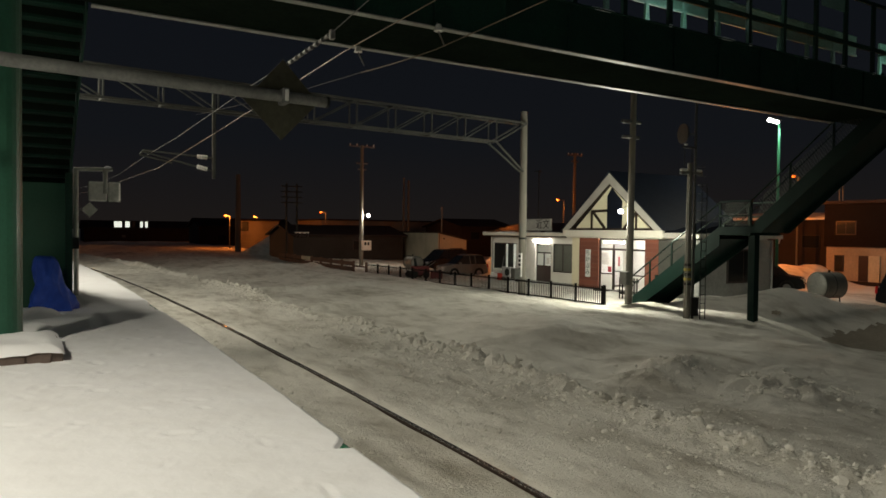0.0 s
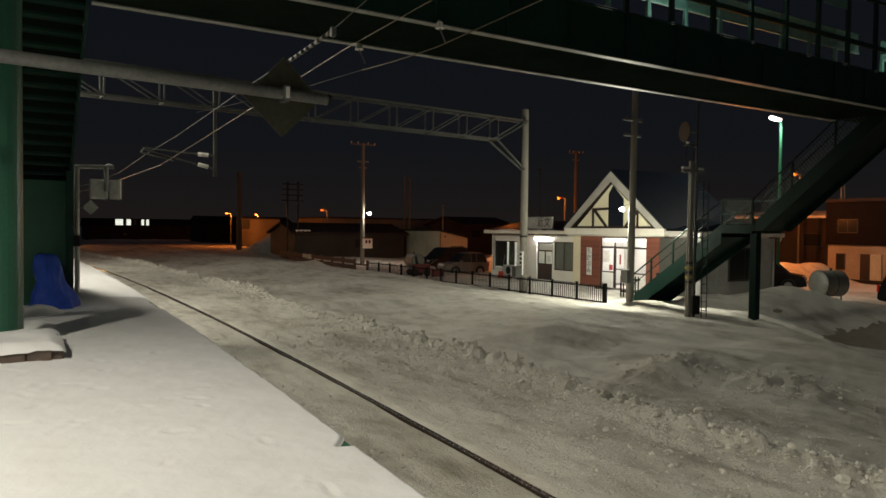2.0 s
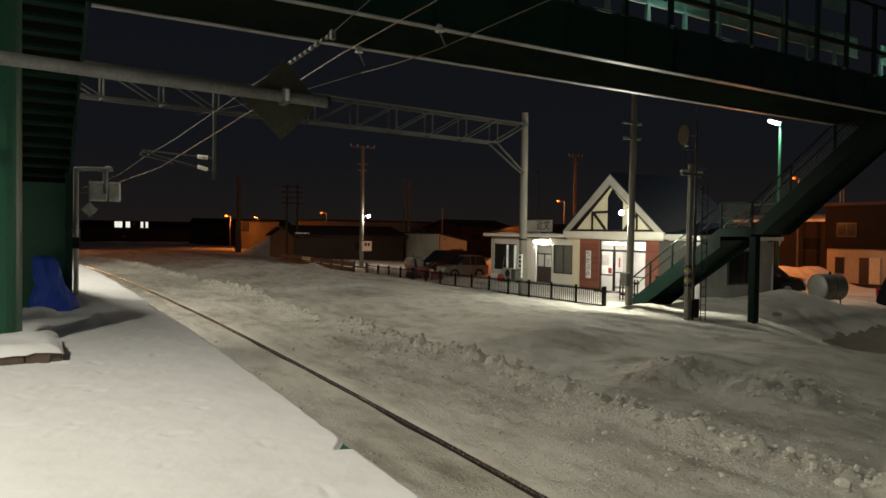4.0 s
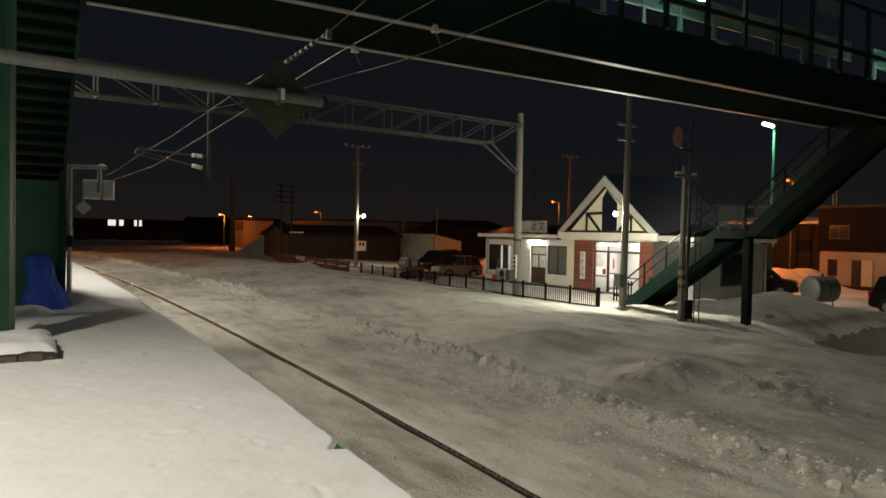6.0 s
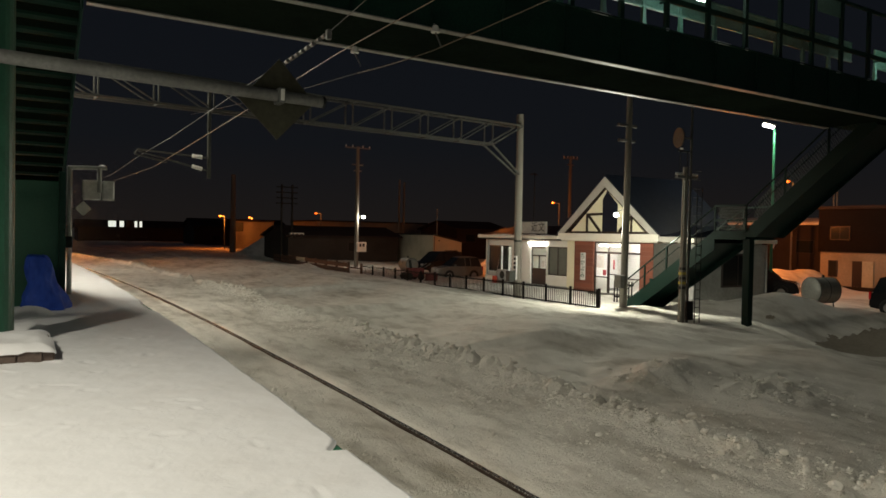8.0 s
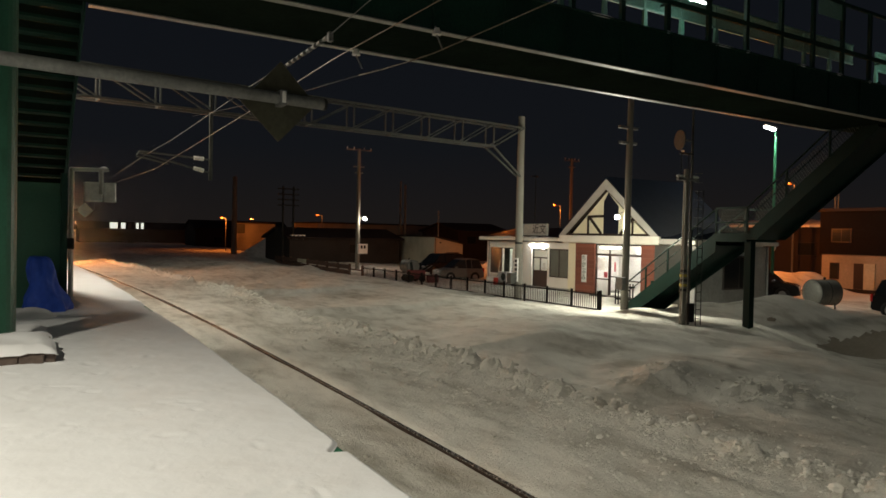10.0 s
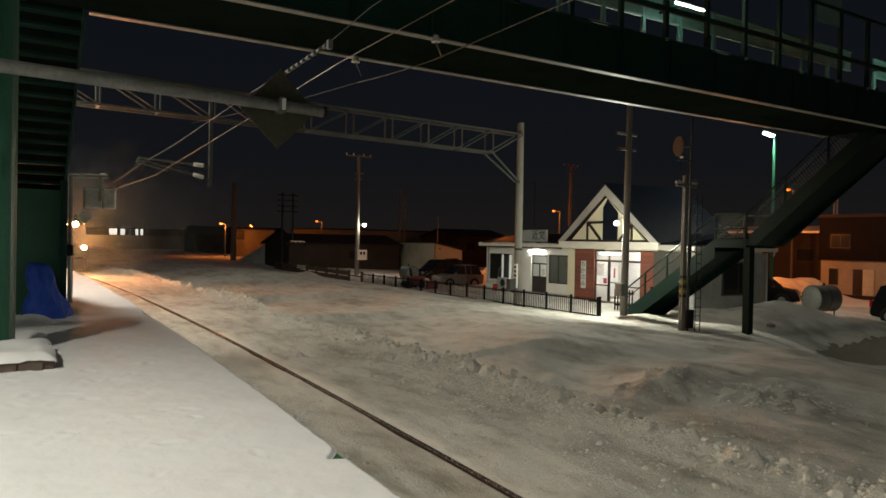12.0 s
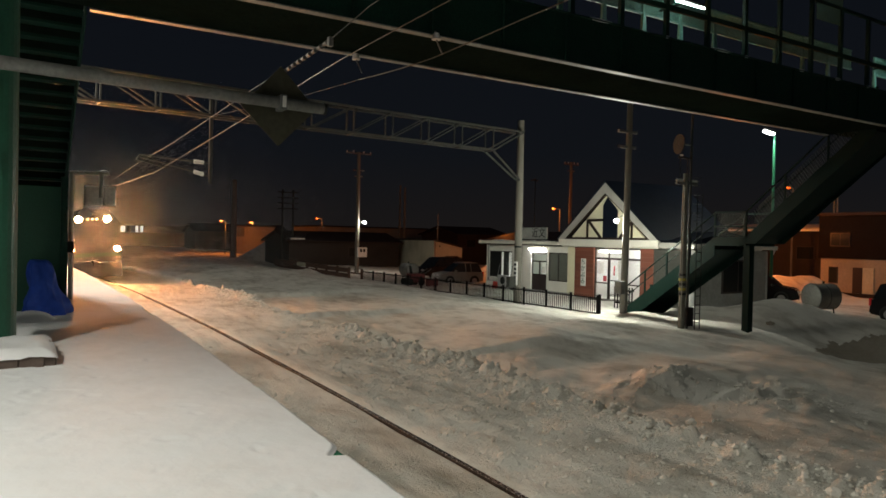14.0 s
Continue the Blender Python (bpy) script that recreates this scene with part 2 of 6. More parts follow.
UPPER_DARK = mat("dark_upper_cladding", (0.012, 0.009, 0.008), 0.85, 0, 0.4, 12, 0.2, 0.5, 0.8, spec=0.1)
# dark version of the front siding, with the stair's shade in its colour
WALL_SHADED = mat("shaded_siding", (0.07, 0.07, 0.062), 0.85, 0, 0.3, 10, 0.15, 0.45, 0.9)
HOUSE_SHED = mat("grey_brown_sheet", (0.034, 0.029, 0.024), 0.8, 0, 0.4, 8, 0.2, 0.5, 0.7)
HOUSE_PALE = mat("pale_sheet_wall", (0.52, 0.50, 0.38), 0.75, 0, 0.3, 9, 0.15, 0.4, 0.7)
WINDOW_DARK = mat("dark_window", (0.016, 0.018, 0.018), 0.14)
PAINT_YELLOW = mat("yellow_stripe", (0.42, 0.34, 0.06), 0.6, 0, 0.3, 20)
PAINT_BLACK = mat("black_stripe", (0.02, 0.02, 0.02), 0.6, 0, 0.3, 20)
FADED_RED = mat("faded_dark_red_paint", (0.14, 0.030, 0.028), 0.6, 0, 0.4, 14, 0.1, 0.4, 3)
BOX_WHITE = mat("white_meter_box", (0.70, 0.70, 0.66), 0.5, 0, 0.2, 20)
TRAIN_BODY = mat("train_body", (0.025, 0.028, 0.026), 0.4, 0.3, 0.3, 8, 0, 0.3, 1.5)
TRAIN_GREEN = mat("train_green_band", (0.03, 0.10, 0.05), 0.4, 0, 0.3, 8)
TRAIN_DARK = mat("train_underframe", (0.020, 0.020, 0.020), 0.8, 0, 0.4, 12)
HEADLIGHT = mat("lit_headlamp", (1.0, 0.9, 0.7), 0.3, glow=(1.0, 0.355, 0.105), strength=9400.0)
MARKER = mat("lit_marker", (1.0, 0.9, 0.7), 0.3, glow=(1.0, 0.50, 0.15), strength=25.0)
BRICK = None


def brick_wall():
    """Red-brown brick with pale joints and varied bricks."""
    m = bpy.data.materials.new("red_brick")
    m.use_nodes = True
    n, l = m.node_tree.nodes, m.node_tree.links
    b = n["Principled BSDF"]
    b.inputs["Roughness"].default_value = 0.85
    co, mp, br = n.new("ShaderNodeTexCoord"), n.new("ShaderNodeMapping"), n.new("ShaderNodeTexBrick")
    mp.inputs["Rotation"].default_value = (radians(90), 0, radians(90))
    l.new(co.outputs["Object"], mp.inputs["Vector"])
    l.new(mp.outputs[0], br.inputs["Vector"])
    br.inputs["Color1"].default_value, br.inputs["Color2"].default_value = (0.23, 0.075, 0.045, 1), (0.16, 0.05, 0.032, 1)
    br.inputs["Mortar"].default_value = (0.21, 0.10, 0.07, 1)
    br.inputs["Scale"].default_value, br.inputs["Mortar Size"].default_value = 1.0, 0.008
    br.inputs["Brick Width"].default_value, br.inputs["Row Height"].default_value = 0.22, 0.07
    l.new(br.outputs["Color"], b.inputs["Base Color"])
    bp = n.new("ShaderNodeBump")
    bp.inputs["Strength"].default_value, bp.inputs["Distance"].default_value = 0.5, 0.01
    l.new(br.outputs["Fac"], bp.inputs["Height"])
    l.new(bp.outputs[0], b.inputs["Normal"])
    return m


BRICK = brick_wall()


def glass_mat(name, tint, rough=0.02):
    m = bpy.data.materials.new(name)
    m.use_nodes = True
    b = m.node_tree.nodes["Principled BSDF"]
    b.inputs["Base Color"].default_value = (*tint, 1)
    b.inputs["Roughness"].default_value = rough
    b.inputs["Transmission Weight"].default_value = 1.0
    b.inputs["IOR"].default_value = 1.2
    return m


GLASS = glass_mat("clear_glass", (0.96, 0.98, 0.97))
FROSTED = glass_mat("frosted_glass", (0.85, 0.87, 0.82), 0.35)

# ---- building helpers ----
XC, YC, RR = -455.115, 26.5, 460.0      # centre of the track's curve, radius of the outer rail


def part(name, bm, material, parent=None, label="", smooth=False):
    me = bpy.data.meshes.new(name)
    bm.normal_update()
    bm.to_mesh(me)
    bm.free()
    me.materials.append(material)
    if smooth:
        me.polygons.foreach_set("use_smooth", [True] * len(me.polygons))
    ob = new(name, me)
    if parent is not None:
        ob.parent = parent
    if label:
        ob["label"] = label
    return ob


def thing(name, x, y, z, label, category, group="", rz=0.0, kind=""):
    ob = new(name)
    ob.empty_display_size = 0.1
    ob.matrix_basis = pose(x, y, z, 0, 0, rz)
    return tagged(ob, label, category, group, kind)


def B():
    return bmesh.new()


def box(bm, x0, x1, y0, y1, z0, z1, bevel=0.0):
    m = Matrix.Translation(((x0 + x1) / 2, (y0 + y1) / 2, (z0 + z1) / 2)) @ Matrix.Diagonal((abs(x1 - x0), abs(y1 - y0), abs(z1 - z0), 1))
    r = bmesh.ops.create_cube(bm, size=1, matrix=m)
    if bevel:
        es = list({e for v in r["verts"] for e in v.link_edges})
        bmesh.ops.bevel(bm, geom=es, offset=bevel, segments=1, affect="EDGES")
    return bm


def rod(bm, a, b, r, r2=None, seg=8, caps=True):
    a, b = Vector(a), Vector(b)
    d = b - a
    m = Matrix.Translation((a + b) / 2) @ d.to_track_quat("Z", "Y").to_matrix().to_4x4()
    bmesh.ops.create_cone(bm, cap_ends=caps, segments=seg, radius1=r, radius2=r if r2 is None else r2, depth=d.length, matrix=m)
    return bm


def beam(bm, a, b, w, h):
    """A square bar from a to b, w wide (level) and h deep."""
    a, b = Vector(a), Vector(b)
    d = b - a
    z = Vector((0, 0, 1)) if abs(d.normalized().z) < 0.99 else Vector((1, 0, 0))
    s = d.cross(z).normalized() * (w / 2)
    u = s.cross(d).normalized() * (h / 2)
    vs = [bm.verts.new(p + i * s + j * u) for p in (a, b) for i, j in ((-1, -1), (1, -1), (1, 1), (-1, 1))]
    for f in ((3, 2, 1, 0), (4, 5, 6, 7), (0, 1, 5, 4), (1, 2, 6, 5), (2, 3, 7, 6), (3, 0, 4, 7)):
        bm.faces.new([vs[i] for i in f])
    return bm


def prism(bm, outline, axis, lo, hi):
    """A flat outline pushed from lo to hi along an axis (0, 1 or 2); the outline gives the two other coordinates."""
    def at(p, c):
        q = list(p)
        q.insert(axis, c)
        return bm.verts.new(q)
    a, b = [at(p, lo) for p in outline], [at(p, hi) for p in outline]
    bm.faces.new(a)
    bm.faces.new(b[::-1])
    n = len(outline)
    for i in range(n):
        bm.faces.new((a[i], b[i], b[(i + 1) % n], a[(i + 1) % n]))
    bmesh.ops.recalc_face_normals(bm, faces=bm.faces)
    return bm


def ball(bm, x, y, z, r, sx=1, sy=1, sz=1, seg=12):
    m = Matrix.Translation((x, y, z)) @ Matrix.Diagonal((sx, sy, sz, 1))
    bmesh.ops.create_uvsphere(bm, u_segments=seg, v_segments=max(6, seg // 2), radius=r, matrix=m)
    return bm


def lettering(name, text, size, m, material, parent, extrude=0.004):
    """Raised letters as a mesh."""
    cu = bpy.data.curves.new(name, "FONT")
    cu.body, cu.size, cu.extrude = text, size, extrude
    cu.align_x, cu.align_y = "CENTER", "CENTER"
    tmp = new(name, cu)
    bpy.context.view_layer.update()
    me = bpy.data.meshes.new_from_object(tmp.evaluated_get(bpy.context.evaluated_depsgraph_get()))
    bpy.data.objects.remove(tmp)
    me.materials.clear()
    me.materials.append(material)
    ob = new(name, me)
    ob.parent = parent
    ob.matrix_basis = m
    return ob


# ---- snow relief ----
rng = np.random.default_rng(7)
TABLE = rng.random((256, 256))


def vnoise(x, y):
    """Smooth value noise, 0 to 1, one cell a unit."""
    xi, yi = np.floor(x).astype(int), np.floor(y).astype(int)
    fx, fy = x - xi, y - yi
    fx, fy = fx * fx * (3 - 2 * fx), fy * fy * (3 - 2 * fy)
    a, b = TABLE[xi % 256, yi % 256], TABLE[(xi + 1) % 256, yi % 256]
    c, d = TABLE[xi % 256, (yi + 1) % 256], TABLE[(xi + 1) % 256, (yi + 1) % 256]
    return (a * (1 - fx) + b * fx) * (1 - fy) + (c * (1 - fx) + d * fx) * fy


def fbm(x, y, n=4):
    s, a, t = 0, 0.5, 0
    for i in range(n):
        ca, sa = math.cos(0.65 * i), math.sin(0.65 * i)
        s = s + a * vnoise((x * ca - y * sa) * 2.03 ** i + 17 * i, (x * sa + y * ca) * 2.03 ** i + 31 * i)
        t += a
        a *= 0.5
    return s / t - 0.5


def smooth(a, b, x):
    t = np.clip((x - a) / (b - a), 0, 1)
    return t * t * (3 - 2 * t)


def bump_at(x, y, px, py, rx, ry, h):
    return h * np.exp(-((x - px) / rx) ** 2 - ((y - py) / ry) ** 2)


def ground_z(x, y):
    """Height of the snow over the rail's head, anywhere in the place."""
    x, y = np.asarray(x, float), np.asarray(y, float)
    u = np.hypot(x - XC, y - YC) - RR
    near = np.exp(-np.clip(np.hypot(x - 8, y - 12) - 30, 0, None) / 40)
    z = -0.045 + 0.06 * fbm(x * 1.5, y * 0.5) + 0.065 * fbm(x * 4.5, y * 3.2, 4) * smooth(0.05, 0.6, np.abs(u))
    # gap between the platform and the track, groove beside the rail
    z = z + 0.05 * smooth(-1.5, -2.1, u) - 0.10 * np.exp(-((u - 0.085) / 0.062) ** 2)
    # lines left by the plough, along the track
    z = z + 0.05 * fbm(u * 3.5 + 2, y * 0.22, 3) * smooth(0.2, 0.5, u) * smooth(4.0, 3.0, u) + 0.03 * fbm(u * 5, y * 0.3 + 5, 2) * smooth(-0.15, -0.3, u)
    # between the rails the snow lies a hand below the head
    z = z - 0.03 * smooth(-1.1, -0.9, u) * smooth(-0.05, -0.25, u)
    # ploughed ridge beside the track, broken into crumbs
    mid_u = 2.95 + 0.35 * fbm(y * 0.25, y * 0 + 3)
    high = (0.19 + 0.2 * fbm(y * 0.7, y * 0 + 9)) * (1 - 0.6 * smooth(16.5, 18.0, y) * smooth(26, 23, y))
    crumb = 0.6 + 2.2 * fbm(x * 6.5, y * 6.5, 5)
    side = np.where(u < mid_u, 0.75, 0.30)
    z = z + 0.50 * high * np.exp(-((u - mid_u) / side) ** 2)
    z = z + 1.05 * high * np.clip(crumb, 0.0, 1.5) * np.exp(-((u - mid_u) / 0.20) ** 2)
    z = z + 0.07 * np.clip(fbm(x * 3.5, y * 3.0, 3) - 0.05, 0, 1) * smooth(1.1, 2.2, u) * smooth(4.2, 3.2, u)
    # drifts in the yard, drawn out along the track
    yard = smooth(3.2, 5.5, u)
    z = z + yard * (0.27 * fbm(x * 0.30 + 5, y * 0.16 + 2, 3) + 0.15 * fbm(x * 0.9, y * 0.6 + 7, 4) + 0.04 * fbm(x * 3.2 + y, y * 2.6 - x, 4))
    hollow = u + 1.6 * fbm(x * 0.45 + 3, y * 0.45, 3)
    mid = smooth(6.5, 9.5, y) * smooth(19.5, 15.5, y)
    z = z - smooth(3.05, 3.75, u) * (0.54 * smooth(8.4, 4.3, hollow) * mid + 0.36 * smooth(12.0, 5.5, u) * (1 - mid))
    z = z + bump_at(x, y, 23.0, 12.0, 2.4, 2.2, -0.80) + bump_at(x, y, 19.2, 9.0, 2.2, 2.0, -0.30) + bump_at(x, y, 14.6, 11.2, 1.5, 0.8, -0.14) + bump_at(x, y, 12.2, 12.4, 1.4, 0.7, -0.12)
    z = z + 0.13 * fbm(x * 9, y * 9, 3) * np.exp(-((u - 3.0) / 0.6) ** 2) + 0.06 * np.clip(fbm(x * 6 + 3, y * 5, 3) - 0.06, 0, 1) * smooth(0.5, 1.2, u) * smooth(5.5, 4.0, u)
    z = z + bump_at(x, y, 11.15, 9.75, 0.95, 0.75, 0.42) * (0.85 + 0.8 * fbm(x * 3, y * 3, 4)) + bump_at(x, y, 12.0, 7.75, 0.6, 0.9, 0.20) * np.clip(0.8 + 2.2 * fbm(x * 4, y * 4, 4), 0.1, 2)
    z = z + bump_at(x, y, 14.5, 15.5, 1.6, 1.0, 0.10) + bump_at(x, y, 12.8, 14.8, 1.0, 1.0, 0.10)
    # wind-cut drifts: steep towards the platform, long behind
    for ax, ay, bx, by, h in ((7.8, 17.3, 12.6, 13.7, 0.20), (12.6, 14.6, 14.6, 12.4, 0.09), (14.8, 16.2, 18.0, 10.4, 0.10), (16.0, 11.5, 18.0, 7.8, 0.15), (9.0, 24.6, 16.0, 23.4, 0.16), (9.0, 33.0, 15.0, 31.5, 0.20)):
        dx, dy = bx - ax, by - ay
        ln = math.hypot(dx, dy)
        along = ((x - ax) * dx + (y - ay) * dy) / ln
        off = ((x - ax) * -dy + (y - ay) * dx) / ln + 0.5 * fbm(along * 0.45 + ax, along * 0 + ay, 3)
        z = z + 0.95 * h * smooth(-1.2, 1.2, along) * smooth(ln + 1.2, ln - 1.2, along) * smooth(-0.24, 0.10, off) * np.exp(-np.clip(off, 0, None) / 1.9)
    # bank before the fence, then the lower forecourt
    fence = 20.3 + 0.00 * y
    z = z + 0.20 * np.exp(-((x - 18.6) / 1.5) ** 2) * smooth(27, 36, y) * (0.85 + 0.9 * fbm(y * 0.35, x * 0.5 + 4, 3)) * smooth(70, 45, y)
    z = z - 0.36 * smooth(15.5, 20.4, x) * smooth(90, 50, y)
    z = z + 0.12 * np.clip(fbm(x * 1.5, y * 1.1 + 3, 3), 0, 1) * np.exp(-((x - 19.8) / 0.8) ** 2) * smooth(14, 18, y) * smooth(60, 40, y)
    z = z + bump_at(x, y, 19.4, 50.0, 0.9, 0.8, 0.42) + bump_at(x, y, 16.2, 50.0, 2.2, 7.0, 0.26) * (0.9 + 0.8 * fbm(x * 0.6, y * 0.3, 3))
    # heaps against the annex and by the parked car
    z = z + bump_at(x, y, 23.9, 17.2, 1.6, 2.2, 0.42) + bump_at(x, y, 25.4, 16.0, 1.5, 1.5, 0.72) + bump_at(x, y, 27.0, 13.8, 2.0, 1.8, 0.40)
    z = z + bump_at(x, y, 24.6, 19.2, 0.9, 1.2, 0.25) + bump_at(x, y, 21.4, 19.4, 0.8, 0.9, 0.16)
    # road in front of the houses
    z = z - 0.10 * smooth(30.5, 33, x) * smooth(42, 36, x)
    # big dark snow heap far off, and low banks along the far track
    z = z + bump_at(x, y, 25.2, 74.0, 3.2, 3.2, 2.7) * (1 + 0.35 * fbm(x * 0.5, y * 0.5)) + bump_at(x, y, 38.8, 25.6, 1.3, 3.2, 0.72) + bump_at(x, y, 39.6, 25.6, 1.4, 2.0, 0.55) + bump_at(x, y, 40.9, 24.2, 1.0, 1.5, 0.95) + bump_at(x, y, 33.5, 45.5, 1.7, 1.8, 1.35)
    z = z + bump_at(x, y, 43.5, 30.6, 2.2, 2.6, 1.25) + bump_at(x, y, 41.0, 33.0, 2.0, 3.0, 1.1)
    z = z + 0.35 * smooth(6, 12, u) * smooth(40, 75, y) * fbm(x * 0.12, y * 0.08, 3)
    # under the platform
    z = np.where(u < -2.45, -0.35, z)
    return z


def axis_steps(*runs):
    out = [runs[0][0]]
    for lo, hi, step in runs:
        n = max(1, round((hi - lo) / step))
        out += [lo + (hi - lo) * (i + 1) / n for i in range(n)]
    return np.array(out)


def sheet(name, xs, ys, zfun, material, keep=None):
    gx, gy = np.meshgrid(xs, ys)
    z = zfun(gx, gy)
    co = np.stack([gx, gy, z], -1).reshape(-1, 3)
    ny, nx = gx.shape
    i = np.arange(nx * ny).reshape(ny, nx)
    q = np.stack([i[:-1, :-1], i[:-1, 1:], i[1:, 1:], i[1:, :-1]], -1).reshape(-1, 4)
    me = bpy.data.meshes.new(name)
    me.vertices.add(len(co))
    me.vertices.foreach_set("co", co.ravel())
    me.loops.add(q.size)
    me.loops.foreach_set("vertex_index", q.ravel())
    me.polygons.add(len(q))
    me.polygons.foreach_set("loop_start", np.arange(len(q)) * 4)
    me.polygons.foreach_set("use_smooth", np.ones(len(q), bool))
    me.update()
    me.validate()
    me.materials.append(material)
    return new(name, me)


def joined(name, verts, faces, material, smooth_faces=False):
    me = bpy.data.meshes.new(name)
    me.from_pydata(verts, [], faces)
    me.materials.append(material)
    if smooth_faces:
        me.polygons.foreach_set("use_smooth", [True] * len(me.polygons))
    return new(name, me)


def ground():
    xs = axis_steps((-1500, -200, 260), (-200, -20, 20), (-20, 1.5, 2.15), (1.5, 11.5, 0.05), (11.5, 28, 0.08), (28, 30, 0.2), (30, 46, 0.5), (46, 120, 5), (120, 1500, 230))
    ys = axis_steps((-1200, -100, 220), (-100, -4, 8), (-4, 2, 0.6), (2, 11, 0.05), (11, 22, 0.08), (22, 50, 0.25), (50, 110, 1.2), (110, 260, 10), (260, 1800, 220))
    ob = tagged(sheet("ground", xs, ys, ground_z, SNOW), "trodden and ploughed grey snow over the station yard", "snow ground", kind="structure")
    # hollow beside the stair, coloured dark to stand in for its shade
    gx, gy = np.meshgrid((xs[1:] + xs[:-1]) / 2, (ys[1:] + ys[:-1]) / 2)
    e = ((gx - 23.6) / 2.7) ** 2 + ((gy - 11.7) / 2.0) ** 2 + 1.0 * fbm(gx * 0.6, gy * 0.6, 4) + 0.55 * fbm(gx * 4, gy * 4, 4)
    ob.data.materials.append(SHADE_DIRT)
    ob.data.polygons.foreach_set("material_index", (e < 0.85).astype(np.int32).ravel())


ground()


def arc(s, w, z=0.0):
    """A place s metres along the curve from its vertex, w metres outside the outer rail."""
    a = s / RR
    return Vector((XC + (RR + w) * math.cos(a), YC + (RR + w) * math.sin(a), z))


def swept(bm, profile, s0, s1, step):
    """A closed profile of (w, z) drawn along the curve."""
    n = max(1, round((s1 - s0) / step))
    rings = []
    for i in range(n + 1):
        s = s0 + (s1 - s0) * i / n
        rings.append([bm.verts.new(arc(s, w, z)) for w, z in profile])
    k = len(profile)
    for a, b in zip(rings, rings[1:]):
        for i in range(k):
            bm.faces.new((a[i], a[(i + 1) % k], b[(i + 1) % k], b[i]))
    bm.faces.new(rings[0])
    bm.faces.new(rings[-1][::-1])
    bmesh.ops.recalc_face_normals(bm, faces=bm.faces)
    return bm


def track():
    t = thing("railway_track", 4.4, 8, 0, "railway track half buried in grey ploughed snow", "railway track")
    inv = t.matrix_basis.inverted()
    for w in (0.0, -1.067 - 0.065):
        bm = swept(B(), [(w - 0.065, -0.15), (w + 0.0, -0.15), (w + 0.0, -0.012), (w - 0.065, -0.012)], -34, 170, 1.5)
        bm.transform(inv)
        r = part("rail", bm, RAIL_SIDE, t, "rust-brown rail with a polished running edge")
        bm = swept(B(), [(w - 0.062, -0.012), (w - 0.006, -0.012), (w - 0.010, 0.0), (w - 0.058, 0.0)], -34, 170, 1.5)
        bm.transform(inv)
        part("rail_head", bm, RAIL_TOP, r, "polished rail head")


track()


def platform():
    bm = swept(B(), [(-2.30, -0.4), (-2.30, 0.70), (-2.24, 0.70), (-2.24, 0.90), (-10.5, 0.90), (-10.5, -0.4)], -40, 90, 2.0)
    p = tagged(part("platform", bm, PLATFORM), "old concrete platform under trodden snow", "platform", kind="structure")
    bm = swept(B(), [(-2.23, 0.72), (-2.23, 0.905), (-2.50, 0.905), (-2.50, 0.72)], -40, 90, 2.0)
    part("coping", bm, COPING, p, "green painted platform edge")
    # snow on it: a thin cover with a broken edge and a few scuffs
    fs = np.linspace(0, 1, 200) ** 1.5
    ss = np.concatenate([np.arange(-40, -26, 0.35), np.arange(-26, -10, 0.035), np.arange(-10, -6, 0.06), np.arange(-6, 20, 0.3), np.arange(20, 91, 1.5)])
    edge = -2.185 - 0.02 * vnoise(ss * 1.3, ss * 0 + 3.0) - 0.012 * vnoise(ss * 8.0, ss * 0 + 8.0)
    edge = np.where((ss > -21.92) & (ss < -21.60), edge - 0.13 * smooth(-21.60, -21.90, ss), edge)
    edge = edge - 0.10 * smooth(-12.4, -11.8, ss) * smooth(-9.8, -10.6, ss) * np.clip(0.6 + 2.0 * fbm(ss * 2.5, ss * 0 + 4, 3), 0, 1)
    w = edge[:, None] + (-10.4 - edge[:, None]) * fs[None, :]
    ang = ss[:, None] / RR
    px, py = XC + (RR + w) * np.cos(ang), YC + (RR + w) * np.sin(ang)
    pz = 0.945 + 0.03 * (smooth(0, 0.05, edge[:, None] - w) - 1) + 0.026 * fbm(px * 1.1, py * 0.8, 3) + 0.012 * fbm(px * 5, py * 5, 2)
    r = random.Random(11)
    for _ in range(110):
        sx, sy, rot, a0, b0 = r.uniform(-2.0, 1.9), r.uniform(2.2, 13), r.uniform(0, 3.1), r.uniform(0.03, 0.07), r.uniform(0.07, 0.22)
        dx, dy = (px - sx) * math.cos(rot) + (py - sy) * math.sin(rot), -(px - sx) * math.sin(rot) + (py - sy) * math.cos(rot)
        q = (dx / b0) ** 2 + (dy / a0) ** 2
        q = q + 1.5 * fbm(px * 11 + sx, py * 11, 3) + 0.2
        pz = pz - 0.010 * np.exp(-q ** 2) + 0.005 * np.exp(-(q - 1.7) ** 2 * 2)
    verts = np.stack([px, py, pz], -1).reshape(-1, 3).tolist()
    n, m = len(fs), len(ss)
    faces = [(j * n + i, (j + 1) * n + i, (j + 1) * n + i + 1, j * n + i + 1) for j in range(m - 1) for i in range(n - 1)]
    base = len(verts)
    verts += [(verts[j * n][0] - 0.012, verts[j * n][1], 0.902) for j in range(m)]
    faces += [(j * n, base + j, base + j + 1, (j + 1) * n) for j in range(m - 1)]
    ob = joined("platform_snow", verts, faces, SNOW_CLEAN, True)
    tagged(ob, "smooth trodden white snow lying on the platform", "snow", kind="structure")


platform()


